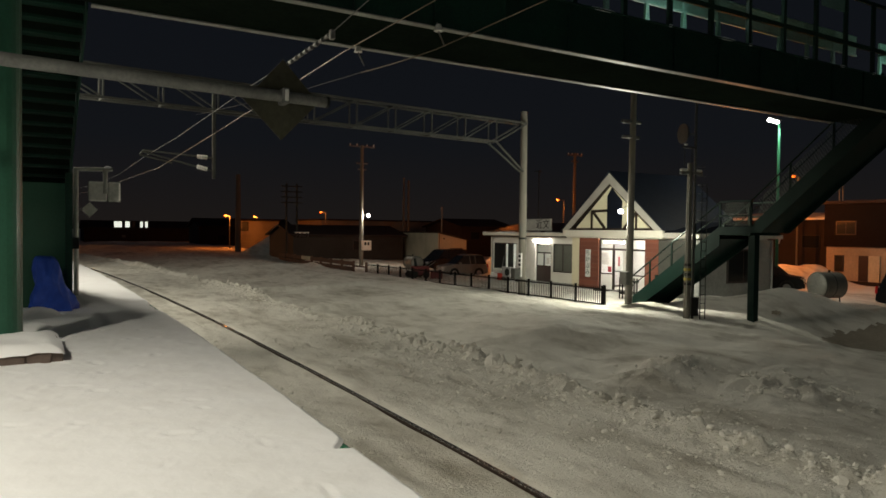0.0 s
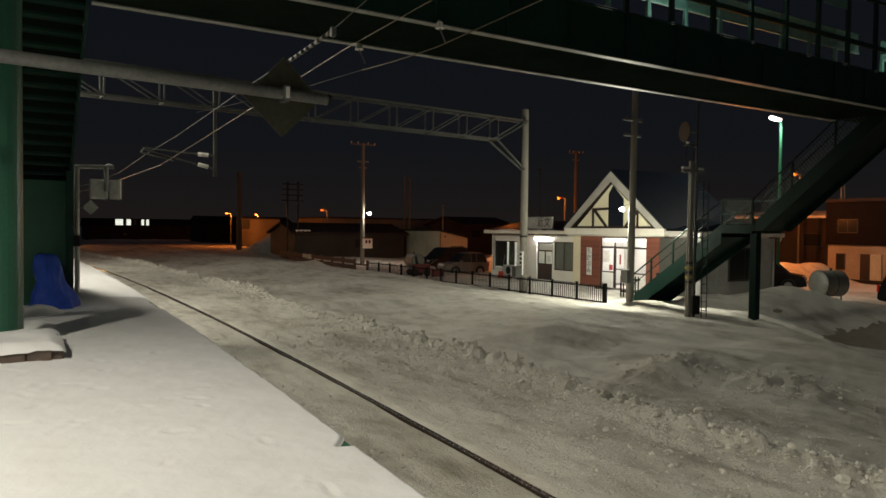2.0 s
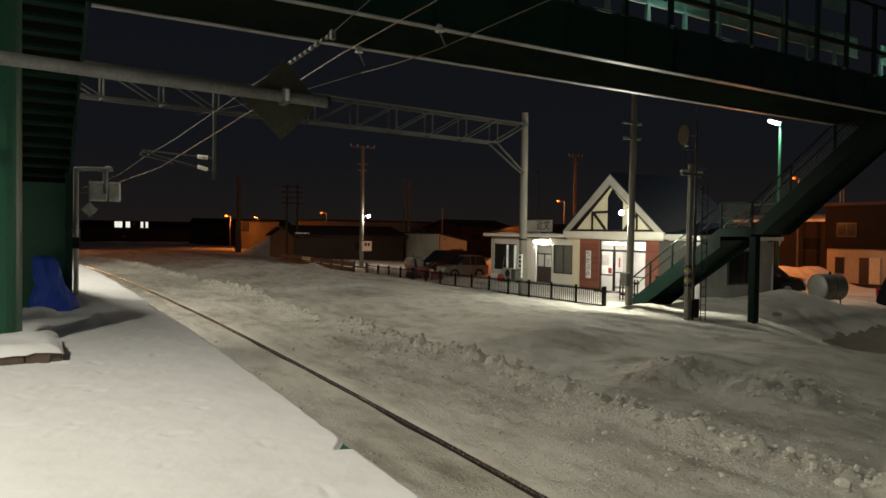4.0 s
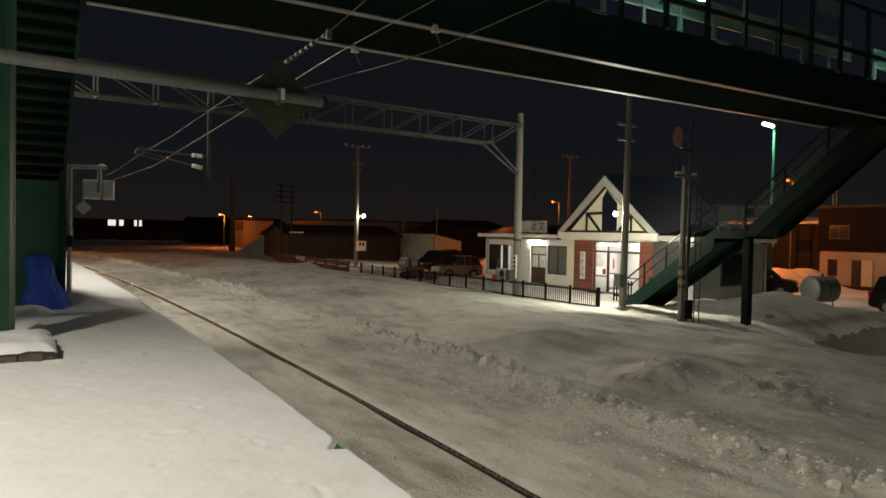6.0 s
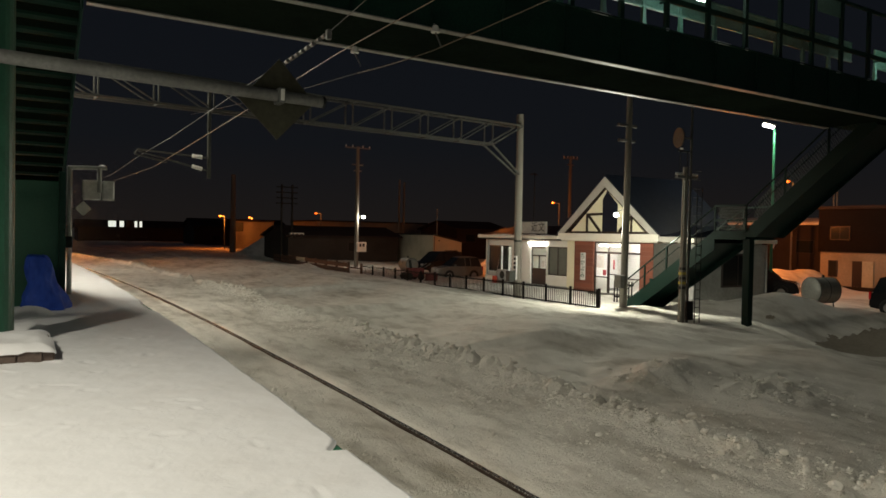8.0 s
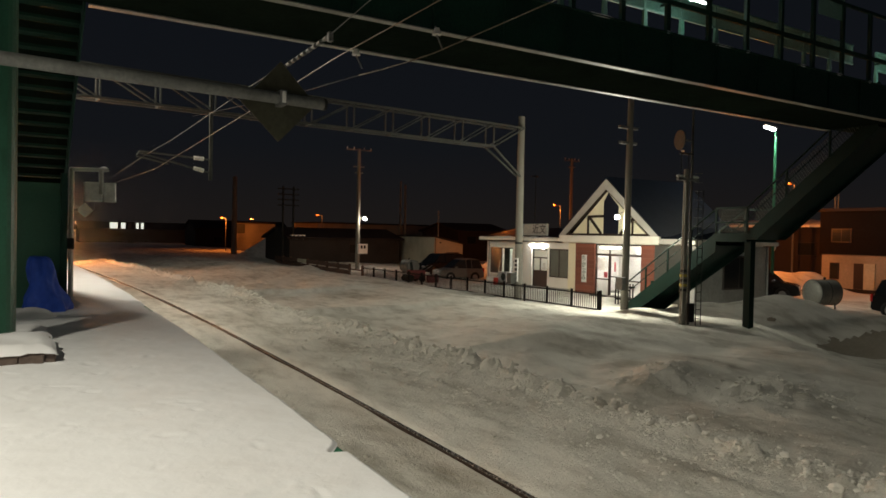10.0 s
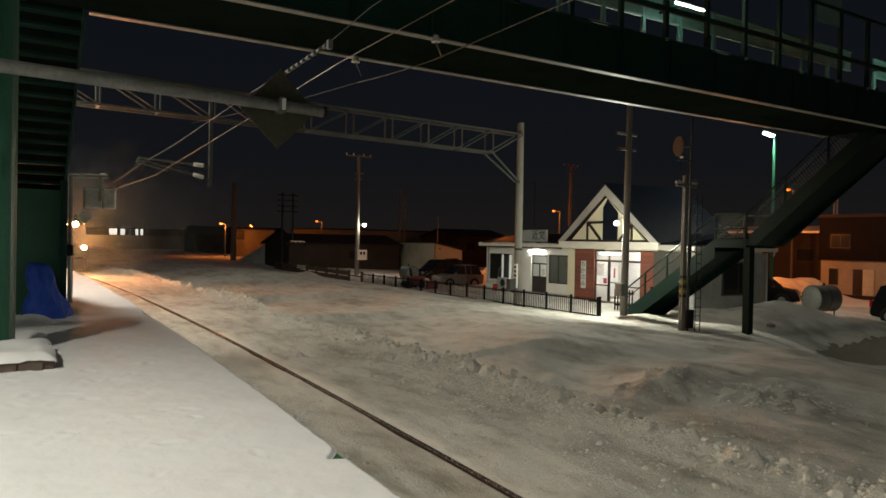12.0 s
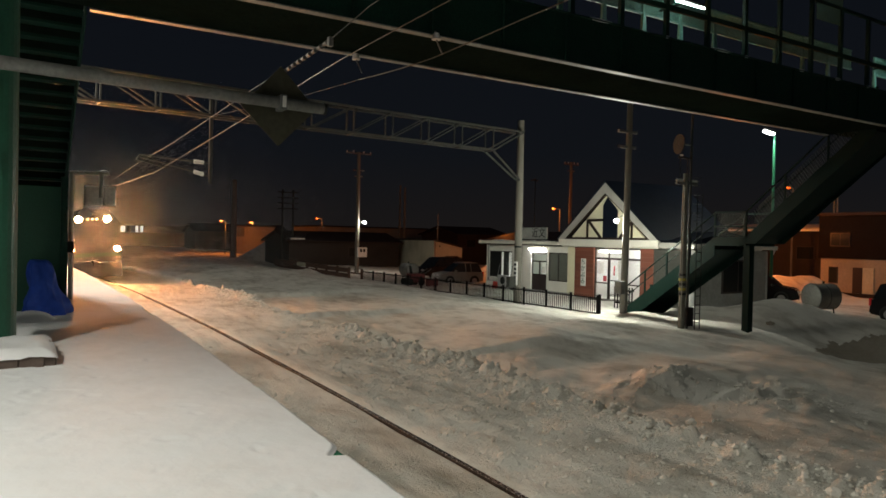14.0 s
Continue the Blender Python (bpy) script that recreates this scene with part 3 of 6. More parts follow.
def snow_lumps():
    """Crumbs and clods thrown up by the plough."""
    g = np.random.default_rng(5)
    verts, faces, count = [], [], 0

    def along(n, s0, s1, w0, spread):
        a = g.uniform(s0, s1, n) / RR
        w = g.normal(w0, spread, n) if spread > 0 else g.uniform(w0, -spread, n)
        return XC + (RR + w) * np.cos(a), YC + (RR + w) * np.sin(a)

    def scatter(xy, small, large, power, level):
        nonlocal count
        x, y = xy
        n = len(x)
        tmp = bmesh.new()
        bmesh.ops.create_icosphere(tmp, subdivisions=level, radius=1)
        tmp.verts.index_update()
        v = np.array([p.co for p in tmp.verts])
        f = np.array([[p.index for p in q.verts] for q in tmp.faces])
        tmp.free()
        size = small + (large - small) * g.random(n) ** power
        shape = np.stack([g.uniform(0.7, 1.5, n), g.uniform(0.7, 1.5, n), g.uniform(0.45, 0.95, n)], -1)
        # each clod dented by a few random planes
        d = g.normal(size=(n, 5, 3))
        d /= np.linalg.norm(d, axis=2, keepdims=True)
        dent = np.clip(np.einsum("vk,njk->nvj", v, d) - g.uniform(0.25, 0.8, (n, 1, 5)), 0, 1).sum(2)
        p = v[None] * (1 - 0.7 * dent + g.uniform(-0.12, 0.12, (n, len(v))))[:, :, None]
        p = p * shape[:, None, :] * size[:, None, None]
        p[:, :, 0] += x[:, None]
        p[:, :, 1] += y[:, None]
        p[:, :, 2] += (ground_z(x, y) + size * 0.1)[:, None]
        verts.append(p.reshape(-1, 3))
        faces.append((f[None] + (count + len(v) * np.arange(n))[:, None, None]).reshape(-1, 3))
        count += n * len(v)
    scatter(along(1900, -25, 6, 2.98, 0.22), 0.015, 0.064, 2.6, 2)
    scatter(along(4600, -25, 6, 2.92, 0.28), 0.010, 0.036, 2.2, 1)
    scatter(along(800, -24.5, -8, 2.1, 0.5), 0.011, 0.042, 2.6, 2)
    scatter(along(160, -24.5, -16, 4.9, 0.5), 0.012, 0.05, 2.6, 2)
    scatter(along(500, -24.5, -15, 5.0, 0.9), 0.008, 0.03, 2.5, 1)
    scatter((g.normal(12.0, 0.55, 260), g.normal(7.75, 0.6, 260)), 0.01, 0.055, 2.5, 2)
    scatter((g.normal(11.3, 0.5, 140), g.normal(9.7, 0.45, 140)), 0.01, 0.05, 2.5, 2)
    v, f = np.concatenate(verts), np.concatenate(faces)
    ob = joined("snow_clods", v.tolist(), f.tolist(), SNOW_CHUNK, False)
    tagged(ob, "crumbled clods of ploughed snow along the track", "snow clods", kind="stuff")
    verts.clear()
    faces.clear()
    count = 0
    scatter(along(4200, -25, -9, 0.2, -4.6), 0.006, 0.024, 3.5, 1)
    scatter(along(650, -25, -8, -0.9, 0.5), 0.006, 0.028, 3, 1)
    scatter(along(3200, -24.5, -11, 0.35, -2.9), 0.008, 0.030, 2.8, 1)
    scatter(along(260, -24.5, -9, -1.0, 0.45), 0.012, 0.055, 2.6, 1)
    scatter(along(1500, -12, 8, 0.35, -3.4), 0.010, 0.034, 2.8, 1)
    scatter((g.uniform(8, 18, 1800), g.uniform(5, 17, 1800)), 0.006, 0.022, 3, 1)
    v, f = np.concatenate(verts), np.concatenate(faces)
    ob = joined("snow_crumbs", v.tolist(), f.tolist(), SNOW, False)
    tagged(ob, "fine grey snow crumbs strewn over the ploughed track bed", "snow crumbs", kind="stuff")


snow_lumps()

# ---- footbridge over the tracks ----
BY0, BY1, BZ = 10.5, 12.45, 6.0        # near and far girder, underside


# parapet green made paler, with some of the lamplight in the colour
MESH = mat("lamplit_parapet_green", (0.15, 0.31, 0.25), 0.5, 0, 0.4, 20, 0, 0.4, 2)
# near black: shade under deck and stair is put into this colour
SOFFIT = mat("shade_black_plate", (0.012, 0.018, 0.013), 0.9, 0, 0.4, 10, 0.1, 0.4, 1, spec=0.0)


def footbridge():
    t = thing("footbridge", 9, 11.5, BZ, "dark green steel station footbridge with mesh parapet over the tracks", "footbridge")
    inv = t.matrix_basis.inverted()

    def put(name, bm, m, parent=t, label="", smooth=False):
        bm.transform(inv)
        return part(name, bm, m, parent, label, smooth)
    for y, spans in ((BY0, ((-4.5, 27.5),)), (BY1, ((-4.5, -0.95), (1.1, 21.7), (23.5, 27.5)))):
        for x0, x1 in spans:
            g = put("girder", box(B(), x0, x1, y - 0.012, y + 0.012, BZ + 0.02, BZ + 0.95), GREEN, label="deep green plate girder")
            put("bottom_flange", box(B(), x0, x1, y - 0.075, y + 0.075, BZ - 0.002, BZ + 0.02), FLANGE, g, "worn lower flange, coloured pale as if lit from below")
            put("top_flange", box(B(), x0, x1, y - 0.075, y + 0.075, BZ + 0.95, BZ + 0.97), GREEN, g)
            for i in range(int((x1 - x0) / 1.5) + 1):
                x = x0 + 0.2 + 1.5 * i
                if x < x1:
                    put("stiffener", box(B(), x - 0.006, x + 0.006, y - 0.065, y + 0.065, BZ + 0.021, BZ + 0.949), GREEN, g)
    put("deck", box(B(), -4.4, 27.4, BY0 + 0.02, BY1 - 0.02, BZ + 0.24, BZ + 0.34), DARK_STEEL, label="dark walkway deck")
    # plate added to cover the lit cross beams, its colour standing for shade
    put("soffit_plate", box(B(), -4.4, 27.4, BY0 + 0.08, BY1 - 0.08, BZ + 0.035, BZ + 0.05), SOFFIT, label="underside plate coloured near black for the shade there")
    for i in range(21):
        x = -4.0 + 1.5 * i
        put("cross_beam", box(B(), x - 0.05, x + 0.05, BY0 + 0.014, BY1 - 0.014, BZ + 0.06, BZ + 0.238), GREEN)
    # near parapet: dark posts and handrails
    x = -4.19
    while x < 27:
        put("parapet_post", box(B(), x - 0.055, x + 0.055, BY0 - 0.04, BY0 + 0.04, BZ + 0.97, BZ + 2.9), GREEN)
        x += 1.355
    for z, h in ((1.57, 0.11), (2.82, 0.08)):
        put("parapet_rail", box(B(), -4.4, 27.2, BY0 - 0.035, BY0 + 0.035, BZ + z, BZ + z + h), GREEN)

    def mesh(x0, x1, y, z0, z1, st, r):
        bm = B()
        w = x1 - x0
        n = int((w + z1 - z0) / st)
        for i in range(n):
            for d in (1, -1):
                a0 = x0 - (z1 - z0) + st * i if d > 0 else x0 + st * i
                pa, pb = [a0, z0], [a0 + d * (z1 - z0), z1]
                if d > 0 and pa[0] < x0:
                    pa = [x0, z0 + x0 - pa[0]]
                if d > 0 and pb[0] > x1:
                    pb = [x1, z1 - (pb[0] - x1)]
                if d < 0 and pa[0] > x1:
                    pa = [x1, z0 + pa[0] - x1]
                if d < 0 and pb[0] < x0:
                    pb = [x0, z1 - (x0 - pb[0])]
                if pa[1] < pb[1] - 0.01:
                    beam(bm, (pa[0], y, BZ + pa[1]), (pb[0], y, BZ + pb[1]), r, r)
        return put("mesh_panel", bm, MESH, label="pale green woven wire mesh")
    # far parapet: mesh panels on tapered brackets, coloured paler as if lamplit
    for k in range(19):
        x = 1.195 + 1.365 * k
        if 21.7 < x < 23.2:
            continue
        put("bracket", prism(B(), [(x - 0.13, BZ + 0.97), (x + 0.13, BZ + 0.97), (x + 0.045, BZ + 2.22), (x - 0.045, BZ + 2.22)], 1, BY1 - 0.04, BY1 + 0.04), MESH, label="tapered pale green bracket")
        put("panel_sill", box(B(), x - 0.05, x + 1.30, BY1 - 0.03, BY1 + 0.03, BZ + 2.22, BZ + 2.27), MESH)
        put("panel_head", box(B(), x - 0.05, x + 1.30, BY1 - 0.03, BY1 + 0.03, BZ + 2.80, BZ + 2.84), MESH)
        put("panel_stile", box(B(), x - 0.05, x + 0.01, BY1 - 0.03, BY1 + 0.03, BZ + 2.271, BZ + 2.799), MESH)
        if x > 9:
            mesh(x + 0.02, x + 1.30, BY1, 2.27, 2.80, 0.062, 0.014)
    mesh(17.7, 18.9, BY0, 2.40, 3.4, 0.062, 0.010)
    # snow caught on the near girder, in strips and at the feet of posts
    for x0, x1 in ((13.45, 14.35), (12.0, 12.14), (14.72, 14.9), (18.5, 18.85), (20.1, 20.3), (16.9, 17.2), (9.7, 10.5)):
        bm = B()
        bmesh.ops.create_uvsphere(bm, u_segments=14, v_segments=8, radius=1, matrix=Matrix.Translation(((x0 + x1) / 2, BY0 - 0.035, BZ + 0.972)) @ Matrix.Diagonal(((x1 - x0) / 2, 0.04, 0.028, 1)))
        put("snow_strip", bm, SNOW_CLEAN, label="thin strip of snow")
    # strip lights on arms from the far parapet
    for x in (8.0, 14.06, 24.3):
        l = put("strip_light", box(B(), x - 0.62, x + 0.62, 11.40, 11.50, BZ + 2.33, BZ + 2.40, 0.01), GALV)
        put("lamp_arm", box(B(), x - 0.03, x + 0.03, 11.45, BY1, BZ + 2.40, BZ + 2.45), GREEN, l)
        put("tube", rod(B(), (x - 0.58, 11.45, BZ + 2.30), (x + 0.58, 11.45, BZ + 2.30), 0.018), TUBE_WEAK, l, "lit fluorescent tube")
    # columns
    for x, y in ((-0.17, 10.86), (-3.4, 10.86)):
        c = put("column", rod(B(), (x, y, 0.9), (x, y, BZ), 0.31, seg=28), GREEN_POST, label="round green painted steel column", smooth=False)
        put("column_head", box(B(), x - 0.42, x + 0.42, BY0 + 0.1, BY1 - 0.1, BZ - 0.003, BZ + 0.2), GREEN, c)
    return t


footbridge()


def column_footing():
    t = thing("column_footing", -0.4, 10.3, 0.93, "low stone footing capped with thick snow by the bridge column", "footing")
    bm = box(B(), -1.6, 0.93, -0.90, 0.55, -0.04, 0.15, 0.02)
    part("kerb", bm, mat("footing_stone", (0.16, 0.12, 0.10), 0.9, 0, 0.6, 9, 0.8, 0.5, 3), t, "brown weathered stone kerb")
    r = random.Random(3)
    for i in range(9):
        x = -1.4 + 0.26 * i
        bm = box(B(), x - 0.125, x + 0.125, -0.935, -0.895, -0.03, 0.145, 0.012)
        part("kerb_stone", bm, MATS["footing_stone"], t)
    # snow cap
    xs, ys = np.linspace(-1.62, 0.95, 60), np.linspace(-0.96, 0.60, 40)

    def cap(gx, gy):
        d = np.minimum(np.minimum(gx + 1.62, 0.95 - gx), np.minimum(gy + 0.96, 0.60 - gy))
        d = d + 0.12 * fbm(gx * 4, gy * 4, 3)
        return 0.115 + 0.11 * np.sqrt(np.clip(d / 0.16, 0, 1)) + 0.09 * fbm(gx * 2.2 + 3, gy * 2.2, 3)
    ob = sheet("snow_cap", xs, ys, cap, SNOW_CLEAN)
    ob.parent = t


column_footing()


# bridge green darkened to stand in for the stair's backlit near side
STAIR_GREEN = mat("backlit_stair_green", (0.005, 0.021, 0.016), 0.5, 0.0, 0.5, 30, 0.1, 0.4, 1.5, dark=(0.004, 0.013, 0.010), spec=0.10)
HANDRAIL = mat("worn_green_handrail", (0.018, 0.036, 0.028), 0.26, 0.5, 0.4, 30, 0.05, 0.4, 2)
MESH_DULL = mat("dull_grey_mesh", (0.10, 0.12, 0.10), 0.5, 0.3, 0.4, 20, 0, 0.3, 2)


def stair_flight(t, put, x0, x1, ya, za, yb, zb, steps, material, rails=True, deep=0.34):
    """Steps from (ya, za) up to (yb, zb) between two stringers."""
    dy, dz = (yb - ya) / steps, (zb - za) / steps
    for x in (x0, x1):
        s = put("stringer", prism(B(), [(ya, za - 0.05), (ya, za + 0.20), (yb, zb + 0.20), (yb, zb - deep)
                                        , (ya - deep * 1.1, za - 0.05)], 0, x - 0.012, x + 0.012), material, label="dark green steel stringer")
    for i in range(steps):
        y, z = ya + dy * i, za + dz * (i + 1)
        st = put("tread", box(B(), x0 + 0.013, x1 - 0.013, min(y, y + dy), max(y, y + dy), z - 0.04, z), DARK_STEEL)
        put("riser", box(B(), x0 + 0.013, x1 - 0.013, y - 0.006, y + 0.006, z - dz + 0.001, z - 0.041), DARK_STEEL, st)
    soffit = put("soffit", prism(B(), [(ya + dy * 0.5, za - 0.03), (ya + dy * 0.5, za - 0.045), (yb, zb - 0.26), (yb, zb - 0.245)], 0, x0 + 0.013, x1 - 0.013), material)
    if rails:
        for x in (x0, x1):
            for k in (0.95, 0.55):
                put("handrail", rod(B(), (x, ya, za + k + 0.1), (x, yb, zb + k + 0.1), 0.032 if k > 0.9 else 0.02, seg=12), HANDRAIL, label="worn green tubular handrail")
            n = max(2, int(abs(yb - ya) / 1.05))
            for i in range(n + 1):
                y, z = ya + (yb - ya) * i / n, za + (zb - za) * i / n
                put("baluster", box(B(), x - 0.028, x + 0.028, y - 0.028, y + 0.028, z + 0.15, z + 1.06), STAIR_GREEN)


def mesh_sheet(put, a, b, h0, h1, st=0.09, name="mesh_panel"):
    """Woven mesh between two places a and b of a sloping rail, from h0 to h1 over it."""
    a, b = Vector(a), Vector(b)
    n = int((b - a).length / st)
    bm = B()
    for i in range(n):
        p, q = a.lerp(b, i / n), a.lerp(b, min(1, (i + 4) / n))
        beam(bm, p + Vector((0, 0, h0)), q + Vector((0, 0, h1)), 0.008, 0.008)
        beam(bm, p + Vector((0, 0, h1)), q + Vector((0, 0, h0)), 0.008, 0.008)
    put(name, bm, MESH_DULL, label="dull grey woven mesh")


def station_stair():
    t = thing("bridge_stair", 22.6, 18, -0.35, "dark green steel stair with landing up to the footbridge", "stair")
    inv = t.matrix_basis.inverted()

    def put(name, bm, m, parent=t, label="", smooth=False):
        bm.transform(inv)
        return part(name, bm, m, parent, label, smooth)
    x0, x1 = 21.75, 23.4
    stair_flight(t, put, x0, x1, 20.75, -0.38, 16.45, 2.62, 17, STAIR_GREEN, deep=0.50)
    land = put("landing", box(B(), x0, x1, 15.2, 16.45, 2.54, 2.64), STAIR_GREEN, label="green steel landing")
    for x in (x0, x1):
        put("landing_edge", box(B(), x - 0.012, x + 0.012, 15.2, 16.45, 2.50, 2.80), STAIR_GREEN, land)
        for z in (3.15, 3.66):
            put("landing_rail", box(B(), x - 0.03, x + 0.03, 15.2, 16.45, z, z + 0.06), STAIR_GREEN, land)
    mesh_sheet(put, (x0, 16.4, 2.82), (x0, 15.25, 2.82), 0.0, 0.84, 0.06)
    stair_flight(t, put, x0, x1, 15.2, 2.64, 11.0, 6.22, 20, STAIR_GREEN)
    for x in (x0, x1):
        mesh_sheet(put, (x, 15.0, 2.95), (x, 11.1, 6.3), 0.05, 0.72, 0.10)
    for x in (x0 + 0.15,):
        put("post", box(B(), x - 0.13, x + 0.13, 15.05, 15.31, -0.6, 2.54, 0.01), STAIR_GREEN, label="square green steel support")
    for x in (x0, x1):
        put("newel", box(B(), x - 0.05, x + 0.05, 20.75, 20.85, -0.45, 0.78), STAIR_GREEN)


station_stair()


def platform_stair():
    t = thing("platform_stair", 0.1, 16, 0.93, "dark green steel stair from the platform up to the footbridge", "stair")
    inv = t.matrix_basis.inverted()

    def put(name, bm, m, parent=t, label="", smooth=False):
        bm.transform(inv)
        return part(name, bm, m, parent, label, smooth)
    x0, x1 = -0.9, 1.05
    ya, za, yb, zb, n = 20.6, 0.95, 12.5, 6.25, 30
    for x in (x0, x1):
        put("stringer", prism(B(), [(ya, za), (ya, za + 0.25), (yb, zb + 0.25), (yb, zb - 0.32), (ya - 0.5, za)], 0, x - 0.012, x + 0.012), GREEN, label="dark green steel stringer")
        put("handrail", rod(B(), (x, ya, za + 1.05), (x, yb, zb + 1.05), 0.03), GREEN)
        put("side_panel", prism(B(), [(ya, za + 0.3), (ya, za + 0.98), (yb, zb + 0.98), (yb, zb + 0.3)], 0, x - 0.006, x + 0.006), GREEN)
    for i in range(n):
        y, z = ya + (yb - ya) * i / n, za + (zb - za) * (i + 1) / n
        tr = put("tread", box(B(), x0 + 0.013, x1 - 0.013, y + (yb - ya) / n - 0.02, y, z - 0.05, z), GREEN, label="steel tread")
        # riser added to stop light leaking between treads, coloured as shade
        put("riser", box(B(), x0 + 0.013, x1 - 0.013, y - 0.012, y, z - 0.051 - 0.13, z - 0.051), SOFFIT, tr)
    for x, y, h in ((1.0, 15.9, 3.6), (-0.85, 15.9, 3.6)):
        put("post", box(B(), x - 0.06, x + 0.06, y - 0.06, y + 0.06, 0.9, h), GREEN, label="dark green stair post")
    # lighter column paint stands in for a veil of haze over this panel
    put("back_panel", box(B(), x0, 0.98, 16.0, 16.03, 0.9, 3.4), GREEN_POST, label="dark green sheet closing the space under the stair")


platform_stair()


def tarp_heap():
    """Something covered by a creased blue sheet, tied round its middle."""
    bm = B()
    rows, cols = 26, 40
    ring = []
    for j in range(rows):
        f = j / (rows - 1)
        z = 1.02 * f
        w = 0.25 * (1 - f) ** 0.75 + 0.13 + 0.04 * math.sin(f * 9)
        dp = 0.30 * (1 - f) ** 0.6 + 0.12
        cx = -0.16 * f
        line = []
        for i in range(cols):
            a = 2 * math.pi * i / cols
            k = 1 + 0.11 * math.sin(a * 5 + f * 6) * (1 - f * 0.5) + 0.09 * noise.noise((math.cos(a) * 2, math.sin(a) * 2, f * 4)) + 0.05 * math.sin(a * 11 - f * 13)
            line.append(bm.verts.new((cx + math.cos(a) * w * k, math.sin(a) * dp * k, z + 0.03 * noise.noise((a * 2, f * 5, 1)))))
        ring.append(line)
    for a, b in zip(ring, ring[1:]):
        for i in range(cols):
            bm.faces.new((a[i], a[(i + 1) % cols], b[(i + 1) % cols], b[i]))
    bm.faces.new(ring[-1])
    t = thing("covered_snow_machine", 0.74, 15.4, 0.94, "bundle under a creased blue tarpaulin on the platform beside the stair", "tarpaulin")
    part("tarpaulin", bm, TARP, t, smooth=True)
    t.location.x -= 0.02


tarp_heap()


def snow_heap(x, y, z, r, h, label):
    xs = np.linspace(-r * 1.4, r * 1.4, 30)

    def f(gx, gy):
        d = np.hypot(gx, gy) / r
        return h * np.clip(1 - d ** 2.2, -0.1, 1) * (1 + 0.6 * fbm(gx * 3 + x, gy * 3 + y, 3)) - 0.02
    ob = sheet("snow_mound", xs, xs, f, SNOW_CLEAN)
    ob.location = (x, y, z)
    tagged(ob, label, "snow heap")


snow_heap(0.42, 14.4, 0.93, 0.42, 0.20, "small heap of white snow on the platform by the column")
snow_heap(0.28, 12.6, 0.93, 0.36, 0.13, "low lump of white snow on the platform by the column")


def snow_boulder(x, y, r):
    """A dark frozen lump lying on the bank."""
    bm = B()
    bmesh.ops.create_icosphere(bm, subdivisions=3, radius=r)
    for v in bm.verts:
        v.co *= 1 + 0.45 * noise.noise(v.co * (2.2 / r)) + 0.12 * noise.noise(v.co * (7 / r))
        v.co.z *= 0.6
    ob = part("ice_lump", bm, SHADE_DIRT)
    ob.location = (x, y, float(ground_z(x, y)) - r * 0.1)
    tagged(ob, "dark dirty lump of frozen snow on the bank", "ice lump")


snow_boulder(23.35, 15.25, 0.15)


def mirror_post():
    t = thing("mirror_post", 1.31, 18.5, 0.93, "grey steel post with hanging mirror boxes and a diamond plate", "sign post")
    part("post", rod(B(), (0, 0, -0.03), (0, 0, 2.96), 0.055, seg=14), POST_PALE, t, smooth=False)
    part("arm", rod(B(), (-0.04, 0, 2.95), (0.78, 0, 2.98), 0.045, seg=12), POST_PALE, t)
    part("arm_cap", ball(B(), 0.68, 0, 3.02, 0.06, 1.3, 1, 0.6), SNOW_CLEAN, t, "cap of snow")
    part("hanger", rod(B(), (0.62, -0.02, 2.97), (0.62, -0.02, 2.40), 0.05, seg=12), POST_PALE, t)
    for x0, x1 in ((0.27, 0.66), (0.68, 0.95)):
        m = part("mirror_box", box(B(), x0, x1, 0.0, 0.06, 2.22, 2.68, 0.03), SIGN_BACK, t, "pale rounded mirror box")
        part("rim", box(B(), x0 - 0.012, x1 + 0.012, 0.055, 0.075, 2.205, 2.695, 0.012), GALV, m, "thin grey rim")
    d = part("diamond_plate", prism(B(), [(0.10, 2.01), (0.29, 2.19), (0.46, 2.01), (0.29, 1.84)], 1, -0.01, 0.0), SIGN_BACK, t, "small grey diamond plate")
    part("bracket", box(B(), 0.0, 0.14, -0.012, 0.012, 1.99, 2.03), GALV, t)
    part("switch_box", box(B(), -0.10, 0.06, -0.12, -0.05, 1.1, 1.36, 0.01), DARK_STEEL, t)


mirror_post()


def pipe_boom():
    t = thing("pipe_boom", 0, 9.3, 4.35, "weathered steel pipe boom carrying a dark diamond board", "catenary boom")
    bm = rod(B(), (-3.3, -0.30, 0.04), (3.80, 0.10, -0.03), 0.078, seg=20)
    part("pipe", bm, PIPE, t, smooth=False)
    part("end_cap", rod(B(), (3.79, 0.10, -0.03), (3.83, 0.102, -0.03), 0.083, seg=20), DARK_STEEL, t)
    c = part("clamp", box(B(), 3.13, 3.22, -0.06, 0.19, -0.13, 0.075, 0.01), GALV, t, "pale clamp")
    part("bolt", box(B(), 3.15, 3.20, -0.085, -0.058, -0.10, 0.05, 0.006), BOX_WHITE, c)
    part("diamond_board", prism(B(), [(2.66, -0.10), (3.20, 0.50), (3.72, -0.04), (3.18, -0.60)], 1, 0.17, 0.185), BOARD, t, "dark back of a diamond board")
    m = part("mast", box(B(), -3.52, -3.28, -0.42, -0.18, -3.45, 3.2), GALV, t, "steel mast on the platform")


pipe_boom()


